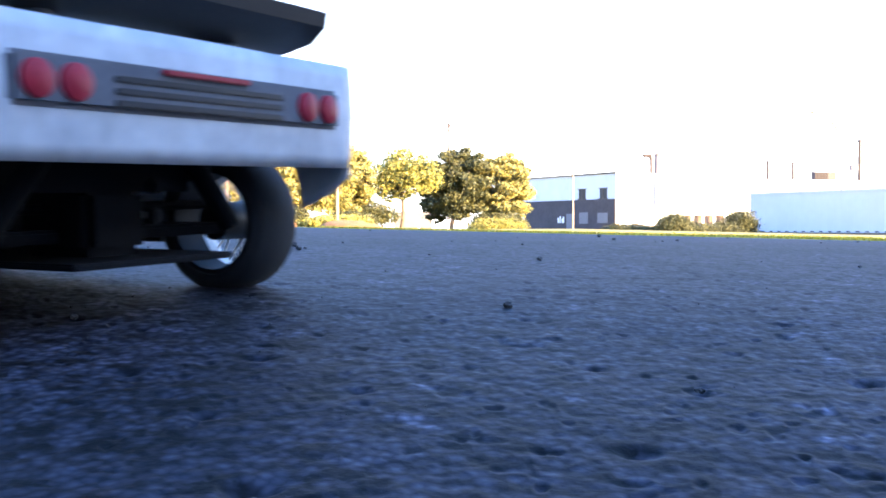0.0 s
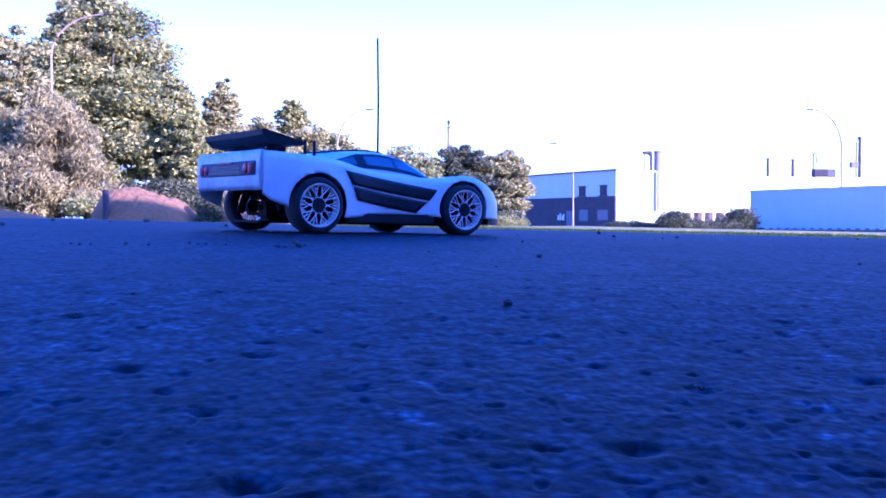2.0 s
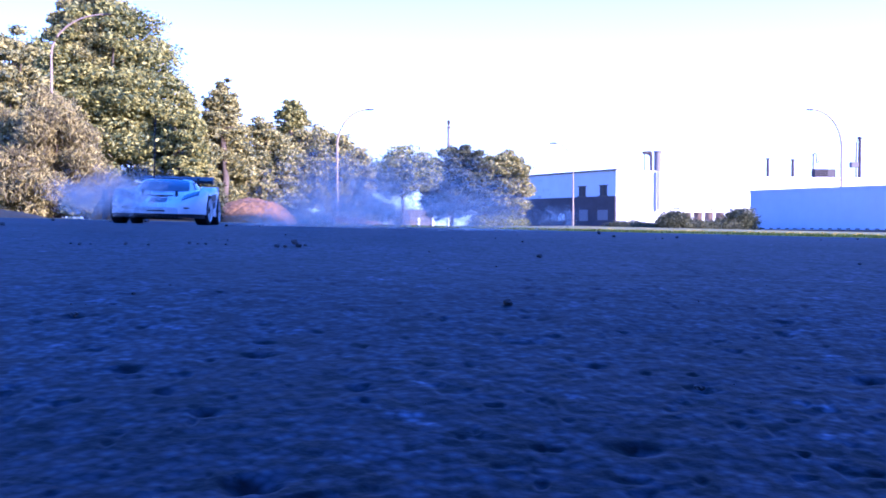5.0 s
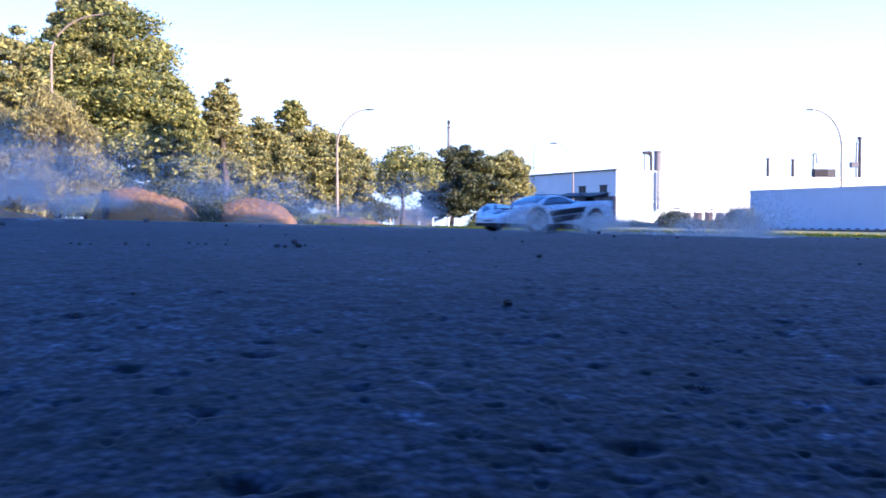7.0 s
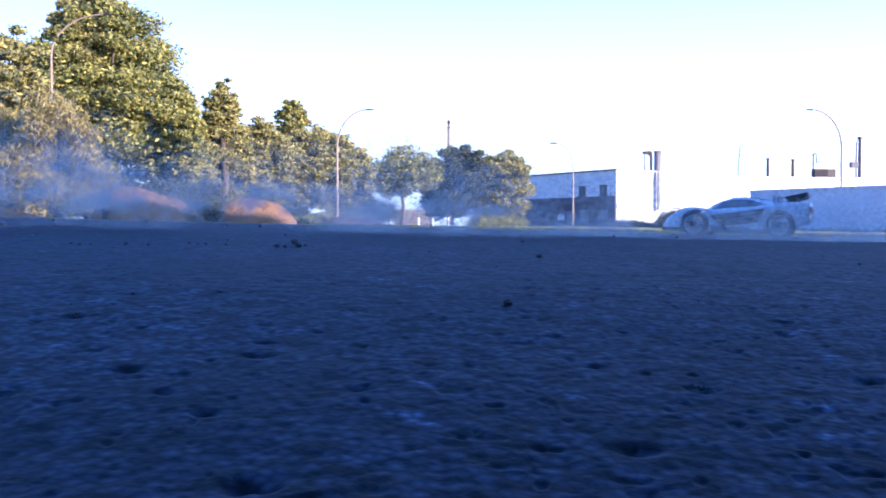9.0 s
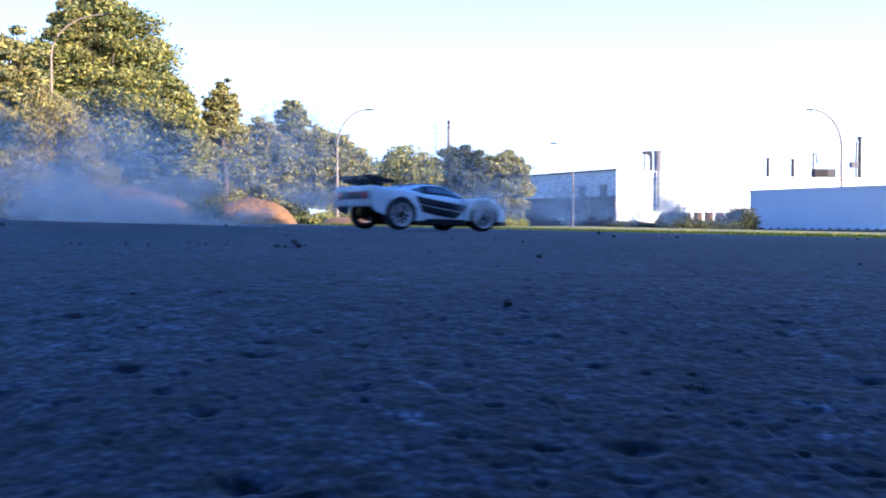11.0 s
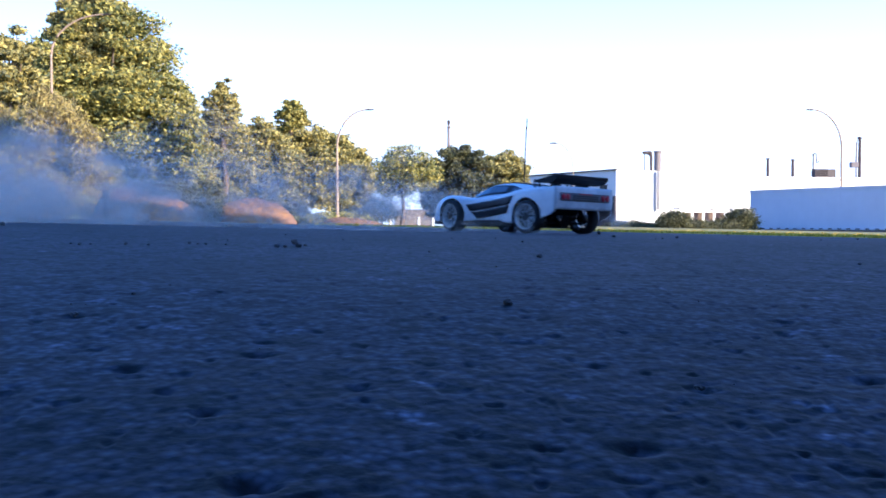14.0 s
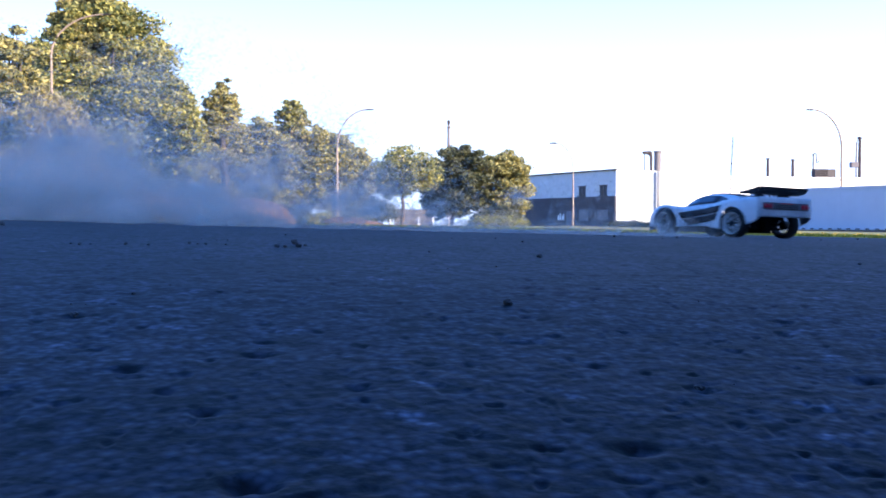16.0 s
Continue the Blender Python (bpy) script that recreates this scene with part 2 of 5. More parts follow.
def lattice(x, y, cell, seed):
    """Smooth value noise over the plan, from -1 to 1, for whole arrays at once."""
    u, v = x / cell, y / cell
    i, j = np.floor(u).astype(np.int64), np.floor(v).astype(np.int64)
    fu, fv = u - i, v - j
    fu, fv = fu * fu * (3 - 2 * fu), fv * fv * (3 - 2 * fv)

    def value(a, b):
        h = (a * 374761393 + b * 668265263 + seed * 1442695041) & 0xFFFFFFFF
        h = ((h ^ (h >> 13)) * 1274126177) & 0xFFFFFFFF
        return ((h ^ (h >> 16)) & 0xFFFF) / 32767.5 - 1
    top = value(i, j) * (1 - fu) + value(i + 1, j) * fu
    bottom = value(i, j + 1) * (1 - fu) + value(i + 1, j + 1) * fu
    return top * (1 - fv) + bottom * fv


def relief(x, y):
    """Worn chippings standing out of the binder, with plucked-out pits between them."""
    warp = 0.003 * lattice(x, y, 0.017, 9)
    a = lattice(x + warp, y, 0.0058, 1)
    b = lattice(x, y + warp, 0.0105, 2)
    c = lattice(x, y, 0.0034, 3)
    d = lattice(x + y * 0.3, y - x * 0.3, 0.031, 4)
    chips = 0.00026 * a + 0.00028 * b + 0.00022 * c + 0.0003 * d
    pits = -0.0036 * np.maximum(0, a * 0.55 + b * 0.5 - 0.40 - 0.22 * d) - 0.004 * np.maximum(0, b * 0.5 + d * 0.6 - 0.62)
    holes = sum(-0.55 * r * np.exp(-(((x - p.x) / r) ** 2 + ((y - p.y) / (0.7 * r)) ** 2) * (1 + 0.5 * b)) for p, r in HOLES)
    return chips + pits + holes


def make_ground():
    inner = np.linspace(-29, 29, 620)
    outer = np.linspace(29, 331, 60)[1:-1]
    ang = np.radians(np.concatenate([inner, outer]))
    rad = np.concatenate([[0.02, 0.06, 0.10, 0.14], np.geomspace(0.18, 2.6, 470), np.geomspace(2.6, 40, 130)[1:], np.geomspace(42, 3500, 40)])
    A, R = np.meshgrid(ang, rad)
    X, Y = R * np.sin(A), R * np.cos(A)
    Z = ground_z(X, Y)
    near = R < 4.5
    Z[near] += relief(X[near], Y[near]) * np.clip((4.5 - R[near]) / 2.2, 0, 1)
    n, k = R.shape
    verts = np.stack([X.ravel(), Y.ravel(), Z.ravel()], 1)
    i, j = np.meshgrid(np.arange(n - 1), np.arange(k), indexing="ij")
    j2 = (j + 1) % k
    faces = np.stack([(i * k + j).ravel(), (i * k + j2).ravel(), ((i + 1) * k + j2).ravel(), ((i + 1) * k + j).ravel()], 1)
    me = fast_mesh("ground", verts, faces, ASPHALT)
    me.materials.append(SOIL)
    cx, cy = verts[faces].mean(1)[:, 0], verts[faces].mean(1)[:, 1]
    me.polygons.foreach_set("material_index", (cy > verge_y(cx)).astype(np.int32))
    me.shade_smooth()
    return tagged(new("ground", me), "rough worn grey asphalt lot with pits and a dry verge", "ground", kind="structure")


make_ground()


def make_verge():
    """Short dry grass along the edge of the asphalt."""
    rng = np.random.default_rng(5)
    n = 26000
    x = rng.uniform(-2.5, 34, n)
    y = verge_y(x) + 0.1 + rng.gamma(1.3, 3.0, n)
    z = ground_z(x, y)
    h = rng.uniform(0.015, 0.055, n)
    a = rng.uniform(0, 6.28, n)
    w = rng.uniform(0.01, 0.03, n)
    lean = rng.uniform(-0.03, 0.03, (n, 2))
    p0 = np.stack([x - w * np.cos(a), y - w * np.sin(a), z - 0.01], 1)
    p1 = np.stack([x + w * np.cos(a), y + w * np.sin(a), z - 0.01], 1)
    p2 = np.stack([x + lean[:, 0], y + lean[:, 1], z + h], 1)
    verts = np.stack([p0, p1, p2], 1).reshape(-1, 3)
    f = np.arange(3 * n).reshape(-1, 3)
    return tagged(obj("verge_grass", verts.tolist(), f.tolist(), GRASS), "short dry yellow grass along the asphalt edge", "grass", kind="stuff")


make_verge()


def make_wall_behind():
    """Unseen plain buildings, added beside and behind the camera to shade the lot."""
    bm = bmesh.new()
    box(bm, 16, 30, -50, 6.6, -3, 10.5, 0.05)
    tagged(part("wall_east", bm, GREYWALL), "plain tall unseen building added to shade the lot", "building", kind="structure")
    # unseen as well; added to cut the low skylight from the rear
    bm = bmesh.new()
    box(bm, -45, 15.9, -20, -7, -3, 9.0, 0.05)
    tagged(part("wall_south", bm, GREYWALL), "plain unseen building added to block skylight from behind", "building", kind="structure")


make_wall_behind()


# ---- far buildings, masts and lamps ----
def quad_wall(bm, a, b, z0, z1, thick):
    """An upright wall slab from a to b (x, y), thick metres deep behind its face."""
    a, b = Vector((a[0], a[1], 0)), Vector((b[0], b[1], 0))
    n = (b - a).normalized().cross(Vector((0, 0, 1)))
    n = -n if n.y < 0 else n
    vs = [bm.verts.new(p + Vector((0, 0, z))) for z in (z0, z1) for p in (a, b, b + n * thick, a + n * thick)]
    for f in ((3, 2, 1, 0), (4, 5, 6, 7), (0, 1, 5, 4), (1, 2, 6, 5), (2, 3, 7, 6), (3, 0, 4, 7)):
        bm.faces.new([vs[i] for i in f])
    bmesh.ops.recalc_face_normals(bm, faces=bm.faces[:])


def facade(u, z, a, b, out):
    """A point u (0..1) along the facade a-b, out metres before it."""
    d = Vector((b.x - a.x, b.y - a.y, 0))
    n = d.normalized().cross(Vector((0, 0, 1)))
    n = -n if n.y > 0 else n
    p = a + d * u + n * out
    return Vector((p.x, p.y, z))


def facade_box(name, a, b, u0, u1, z0, z1, out, material, parent, label=""):
    p, q = facade(u0, 0, a, b, 0), facade(u1, 0, a, b, 0)
    n = (q - p).normalized().cross(Vector((0, 0, 1)))
    n = -n if n.y > 0 else n
    bm = bmesh.new()
    vs = [bm.verts.new(Vector((w.x, w.y, z)) + n * o) for z in (z0, z1) for w, o in ((p, -0.05), (q, -0.05), (q, out), (p, out))]
    for f in ((3, 2, 1, 0), (4, 5, 6, 7), (0, 1, 5, 4), (1, 2, 6, 5), (2, 3, 7, 6), (3, 0, 4, 7)):
        bm.faces.new([vs[i] for i in f])
    bmesh.ops.recalc_face_normals(bm, faces=bm.faces[:])
    return part(name, bm, material, parent, label)


def make_workshop():
    """Two-tone workshop: pale above, dark brick below."""
    b = at_view(1090, 302, 74)
    a = at_view(930, 313.5, 84)
    top = b.z
    split = at_view(1090, 347, 74).z
    base = -1.0
    bm = bmesh.new()
    quad_wall(bm, (a.x, a.y), (b.x, b.y), base, top, 6)
    house = tagged(part("workshop", bm, GREYWALL), "pale two-storey workshop with a dark brick ground floor", "building")
    facade_box("lower_wall", a, b, 0.0, 1.0, base, split, 0.12, DARKBRICK, house, "dark brick lower wall")
    facade_box("roof_edge", a, b, -0.01, 1.005, top, top + 0.12, 0.10, STEEL, house)
    zt, zb = at_view(0, 329, 75).z, at_view(0, 346, 75).z
    for px in (1035, 1070):
        u = (px - 930) / 160 * 1.0
        w = facade_box("window", a, b, u - 0.036, u + 0.036, zb, zt, 0.02, DARKGLASS, house)
        facade_box("frame", a, b, u - 0.044, u + 0.044, zt, zt + 0.07, 0.06, STEEL, w)
        facade_box("sill", a, b, u - 0.046, u + 0.046, zb - 0.08, zb, 0.10, STEEL, w)
        facade_box("mullion", a, b, u - 0.003, u + 0.003, zb, zt, 0.05, STEEL, w)
    for u0, u1, y0, y1 in ((0.50, 0.56, 373, 404), (0.64, 0.73, 371, 391), (0.83, 0.93, 372, 390)):
        facade_box("shutter", a, b, u0, u1, at_view(0, y1, 76).z, at_view(0, y0, 76).z, 0.16, mat("grey shutter", (0.15, 0.15, 0.18), rough=0.6), house)
    bm = bmesh.new()
    p = at_view(1166, 303, 75.9)
    tube(bm, [(p.x, p.y, at_view(0, 372, 76).z), (p.x, p.y, p.z)], 0.17, 12)
    part("duct", bm, mat("pale duct paint", (0.42, 0.39, 0.36), rough=0.7), house, "grey upright duct on the sunlit gable")
    for k, (du, h) in enumerate(((0.0, 9), (0.022, 12), (0.045, 8), (0.06, 11))):
        facade_box("sign_bar", a, b, 0.40 + du, 0.412 + du, at_view(0, 390, 80).z, at_view(0, 390 - h, 80).z, 0.15, WHITEWALL, house)


make_workshop()


def make_factory():
    """Long white factory behind the trees and the container, with roof plant."""
    a, b = at_view(1082, 306, 92), at_view(1900, 318, 104)
    z = at_view(0, 317, 95).z
    bm = bmesh.new()
    quad_wall(bm, (a.x, a.y), (b.x, b.y), -3, z, 30)
    f = tagged(part("factory", bm, WHITEWALL), "long white sunlit factory hall with a flat roof", "building")
    facade_box("parapet", a, b, 0, 1, z, z + 0.25, 0.15, WHITEWALL, f)
    c = at_view(1172, 304, 92)
    bm = bmesh.new()
    quad_wall(bm, (a.x - 0.5, a.y - 2.0), (c.x, c.y - 0.6), -3, at_view(0, 303, 91).z, 8)
    part("tall_bay", bm, WHITEWALL, f)
    for px in (1110, 1124, 1240, 1285):
        u = (px - 1082) / 818
        facade_box("vent", a, b, u, u + 0.008, at_view(0, 372, 93).z, at_view(0, 367, 93).z, 0.05, RUST, f)


make_factory()


def make_carport():
    """Low open shed with pale posts before the factory."""
    d = 84
    root = tagged(new("shed"), "low open shed with white posts and brown boards", "shed")
    root.location = (at_view(1250, 0, d).x, d, 0)
    x0, x1 = at_view(1200, 0, d).x - root.location.x, at_view(1325, 0, d).x - root.location.x
    zr = at_view(0, 370, d).z
    bm = bmesh.new()
    box(bm, x0, x1, -0.4, 3, zr, zr + 0.16, 0.02)
    part("roof", bm, WHITEWALL, root)
    for k in range(7):
        x = x0 + 0.2 + (x1 - x0 - 0.4) * k / 6
        bm = bmesh.new()
        box(bm, x - 0.10, x + 0.10, -0.3, -0.1, -1.2, zr)
        part("post", bm, WHITEWALL, root)
    bm = bmesh.new()
    box(bm, x0, x1, 0.2, 0.4, -1.2, at_view(0, 376, d).z)
    part("board_wall", bm, mat("tan boards", (0.16, 0.11, 0.09), rough=0.8), root)


make_carport()


def make_container():
    """Long white steel box standing at the verge."""
    a, b = at_view(1327, 338, 62), at_view(1640, 324, 51.5)
    root = tagged(new("storage_container"), "long white ribbed steel storage box on the verge", "container")
    zb = min(ground_z(a.x, a.y), ground_z(b.x, b.y))
    z0, z1 = float(max(ground_z(a.x, a.y), ground_z(b.x, b.y))) + 0.02, a.z
    bm = bmesh.new()
    quad_wall(bm, (a.x, a.y), (b.x, b.y), z0 + 0.14, z1, 2.5)
    part("body", bm, CONTAINER, root)
    facade_box("top_rail", a, b, 0, 1, z1 - 0.10, z1 + 0.03, 0.05, CONTAINER, root)
    facade_box("bottom_rail", a, b, 0, 1, z0 + 0.02, z0 + 0.16, 0.06, CONTAINER, root)
    for k in range(26):
        u = 0.006 + k / 26
        facade_box("rib", a, b, u, u + 0.012, z0 + 0.16, z1 - 0.10, 0.004, CONTAINER, root)
    for k in range(19):
        u = 0.03 + k / 19.5
        facade_box("slot", a, b, u, u + 0.022, z0 + 0.05, z0 + 0.11, 0.075, BLACKPLASTIC, root)
    facade_box("skid", a, b, 0.0, 1.0, float(zb) - 0.5, z0 + 0.02, -0.02, CONCRETE, root)


make_container()


def make_street_lamp(base_px, top_px, head_px, d, arm_from, label, bottom=405, slim=1.0):
    """A tapered steel pole with a bowed arm and a flat lantern."""
    x, zt, xh = at_view(base_px, 0, d).x, at_view(0, top_px, d).z, at_view(head_px, 0, d).x
    za = at_view(0, arm_from, d).z
    zb = min(float(ground_z(x, d)), at_view(0, bottom, d).z) - 0.3
    lamp = tagged(new("street_lamp"), label, "street lamp", group="street lamps")
    lamp.location = (x, d, zb)
    pts, rad = [(0, 0, 0), (0, 0, (za - zb) * 0.5), (0, 0, za - zb)], [0.11, 0.095, 0.08]
    for k in range(1, 11):
        f = k / 10 * math.pi / 2
        pts.append(((xh - x) * (1 - math.cos(f)), 0, za - zb + (zt - za) * math.sin(f)))
        rad.append(0.08 - 0.003 * k)
    rad = [r * min(1.0, slim + 0.15) for r in rad[:2]] + [r * slim for r in rad[2:]]
    bm = bmesh.new()
    tube(bm, pts, rad, 8)
    part("pole", bm, POLE, lamp, smooth=True)
    s = 1 if xh > x else -1
    k = 0.75 * min(1.0, d / 70)
    bm = bmesh.new()
    box(bm, -0.15, 0.55, -0.16, 0.16, -0.09, 0.07, 0.05)
    for v in bm.verts:
        v.co.z *= 1.0 - 0.5 * max(0, v.co.x) / 0.55
    part("lantern", bm, STEEL, lamp, m=Matrix.Translation((xh - x, 0, zt - zb)) @ Matrix.Diagonal((s * k, k, k, 1)))
    return lamp


make_street_lamp(597, 195, 652, 45, 262, "tan steel street lamp with a bowed arm before the trees", slim=0.6)
make_street_lamp(1014, 254, 982, 66, 300, "slim pole before the workshop with a bowed lamp arm", slim=0.45)
make_street_lamp(1488, 195, 1434, 72, 262, "pale street lamp with a bowed arm behind the container")
make_street_lamp(94, 28, 190, 41, 100, "pale street lamp with a bowed arm amid a large tree", slim=0.6)


def make_roof_plant():
    """Pipes, masts and boxes over the factory roof."""
    def mast(px, top, bottom, d, r, material, label, name="mast"):
        d = 103
        p = at_view(px, bottom, d)
        p.z = at_view(0, 317, 95).z
        ob = tagged(new(name), label, "mast", group="roof masts")
        ob.location = p
        bm = bmesh.new()
        h = at_view(0, top, d).z - p.z
        tube(bm, [(0, 0, -0.05), (0, 0, h * 0.6), (0, 0, h)], [r, r, r * 0.85], 10)
        part("pipe", bm, material, ob)
        bm = bmesh.new()
        lathe(bm, [(h - 0.12, r * 0.9), (h - 0.10, r * 1.35), (h + 0.03, r * 1.35), (h + 0.05, 0.001)], 10, "Z")
        part("cap", bm, material, ob)
        return ob, h
    mast(1358, 281, 318, 90, 0.15, RUST, "thin brown vent pipe on the factory roof")
    mast(1402, 283, 318, 90, 0.16, RUST, "thin brown vent pipe on the factory roof")
    ob, h = mast(1520, 244, 330, 88, 0.17, RUST, "tall brown flue with a bent pipe beside it")
    bm = bmesh.new()
    tube(bm, [(-0.35, 0, -0.2), (-0.38, 0, h * 0.45), (-0.34, 0, h * 0.86), (-0.2, 0, h * 1.0), (0, 0, h)], 0.09, 8)
    part("bent_pipe", bm, CONCRETE, ob)
    bm = bmesh.new()
    box(bm, -1.0, -0.2, -0.3, 0.3, h * 0.33, h * 0.45, 0.04)
    part("valve_box", bm, CONCRETE, ob)
    ob, h = mast(1438, 274, 320, 88, 0.08, STEEL, "thin looped vent pipe on the factory roof")
    bm = bmesh.new()
    tube(bm, [(0, 0, h), (0.12, 0, h + 0.12), (0.3, 0, h + 0.1), (0.34, 0, h * 0.7), (0.6, 0, h * 0.74)], 0.06, 8)
    part("loop", bm, STEEL, ob)
    p = at_view(1456, 319, 103)
    p.z = at_view(0, 317, 95).z + 0.75
    unit = tagged(new("air_handler"), "dark louvred roof air handler with a brown side", "air handler")
    unit.location = p
    bm = bmesh.new()
    box(bm, -1.1, 0.25, -0.5, 0.5, -0.72, 0.65, 0.04)
    part("housing", bm, RUST, unit)
    bm = bmesh.new()
    box(bm, 0.26, 1.15, -0.45, 0.5, -0.72, 0.63, 0.04)
    part("side_unit", bm, STEEL, unit)
    for k in range(5):
        bm = bmesh.new()
        box(bm, -0.9, 0.2, -0.56, -0.505, -0.5 + 0.22 * k, -0.42 + 0.22 * k)
        part("louvre", bm, BLACKPLASTIC, unit)
    bm = bmesh.new()
    box(bm, 1.15, 3.0, -0.3, 0.3, -0.72, -0.35, 0.03)
    part("duct", bm, STEEL, unit)
    # cyclone tower
    p = at_view(1163, 302, 93.5)
    p.z = at_view(0, 303, 91).z + 0.28
    tower = tagged(new("cyclone_tower"), "pale cylindrical extractor with a dark cowl on the roof", "extractor")
    tower.location = p
    bm = bmesh.new()
    lathe(bm, [(-0.3, 0.05), (-0.28, 0.34), (1.6, 0.34), (1.75, 0.40), (1.8, 0.30), (1.82, 0.01)], 16, "Z")
    part("drum", bm, CONCRETE, tower)
    bm = bmesh.new()
    tube(bm, [(-0.62, 0, -0.3), (-0.62, 0, 1.2), (-0.7, 0, 1.5), (-1.0, 0, 1.65)], [0.12, 0.14, 0.2, 0.22], 10)
    part("cowl", bm, RUST, tower)
    bm = bmesh.new()
    box(bm, -1.45, -0.6, -0.3, 0.3, 1.5, 1.75, 0.06)
    part("hood", bm, RUST, tower)
    bm = bmesh.new()
    tube(bm, [(-1.25, 0, -0.3), (-1.25, 0, 1.5)], 0.05, 6)
    part("stay", bm, STEEL, tower)
    # distant chimney
    p = at_view(794, 402, 150)
    ch = tagged(new("chimney"), "slim distant pale chimney with a ladder cage top", "chimney")
    ch.location = p
    h = at_view(0, 222, 150).z - p.z
    bm = bmesh.new()
    tube(bm, [(0, 0, -1), (0, 0, h)], [0.35, 0.2], 12)
    part("shaft", bm, CONCRETE, ch)
    bm = bmesh.new()
    box(bm, -0.22, 0.22, -0.2, 0.2, h, h + 0.75, 0.08)
    box(bm, -0.3, 0.3, -0.25, 0.25, h - 0.5, h - 0.35, 0.03)
    part("cage", bm, RUST, ch)
    # white shed beyond the trees, its shade put into a grey wall colour
    p = at_view(745, 402, 115)
    bm = bmesh.new()
    box(bm, -3.2, 1.4, 0, 4, -1, at_view(0, 371, 115).z - p.z, 0.05)
    tagged(part("outbuilding", bm, CONCRETE, m=Matrix.Translation(p)), "small outbuilding greyed for shade, glimpsed between tree trunks", "shed")


make_roof_plant()


# ---- mounds, shrubs and trees ----
def make_mound(px0, px1, top, d, seed, label):
    x0, x1 = at_view(px0, 0, d).x, at_view(px1, 0, d).x
    cx, w = (x0 + x1) / 2, (x1 - x0) / 2
    base = float(ground_z(cx, d)) - 0.12
    h = at_view(0, top, d).z - base
    n = 90
    verts, faces = [], []
    for i in range(n + 1):
        for j in range(n + 1):
            u, v = -1 + 2 * i / n, -1 + 2 * j / n
            r = max(0.0, 1 - (abs(u) ** 2.6 + abs(v) ** 2.2)) ** 0.6
            p = Vector((u * w, v * 1.7, seed))
            z = h * r * (0.9 - 0.16 * u + 0.22 * noise.noise(p * 0.9) + 0.08 * noise.noise(p * 2.3) + 0.05 * noise.noise(p * 6) + 0.03 * noise.noise(p * 13))
            verts.append((u * w, v * 1.7, z))
    for i in range(n):
        for j in range(n):
            a = i * (n + 1) + j
            faces.append((a, a + n + 1, a + n + 2, a + 1))
    ob = obj("soil_mound", verts, faces, CLAY, smooth=True, m=Matrix.Translation((cx, d, base)))
    return tagged(ob, label, "soil mound", group="soil mounds")


make_mound(170, 352, 333, 27, 1.0, "heap of bare orange clay before the trees")
make_mound(375, 525, 350, 28, 5.0, "lower heap of bare orange clay before the trees")
make_mound(-70, 75, 370, 26, 9.0, "low heap of pale orange clay beside a dry tree")
make_mound(560, 690, 383, 30, 13.0, "flat spread of pinkish clay under the trees")


def leaves(rng, centres, radii, count, size, droop=0.0, slim=0.45):
    """Folded leaf sprays spread over clumps; returns verts and faces."""
    centres, radii = np.array(centres), np.array(radii)
    pick = rng.choice(len(centres), count, p=(radii[:, 0] ** 2) / (radii[:, 0] ** 2).sum())
    d = rng.normal(size=(count, 3))
    d /= np.linalg.norm(d, axis=1)[:, None]
    r = rng.uniform(0.3, 1.0, count) ** 0.6 * np.where(rng.random(count) < 0.38, rng.uniform(1.0, 1.45, count), 1.0)
    p = centres[pick] + d * radii[pick] * r[:, None]
    a = rng.normal(size=(count, 3))
    a[:, 2] = a[:, 2] * 0.6 - droop
    a /= np.linalg.norm(a, axis=1)[:, None]
    b = np.cross(a, d + rng.normal(size=(count, 3)) * 0.7)
    b /= np.linalg.norm(b, axis=1)[:, None] + 1e-9
    s = (size * rng.uniform(0.6, 1.5, count))[:, None]
    n = np.cross(a, b)
    v = np.stack([p - a * s, p + b * s * slim + n * s * 0.2, p + a * s, p - b * s * slim + n * s * 0.2], 1).reshape(-1, 3)
    i = np.arange(count)[:, None] * 4
    f = np.concatenate([i + [0, 1, 2], i + [0, 2, 3]], 0)
    return v, f


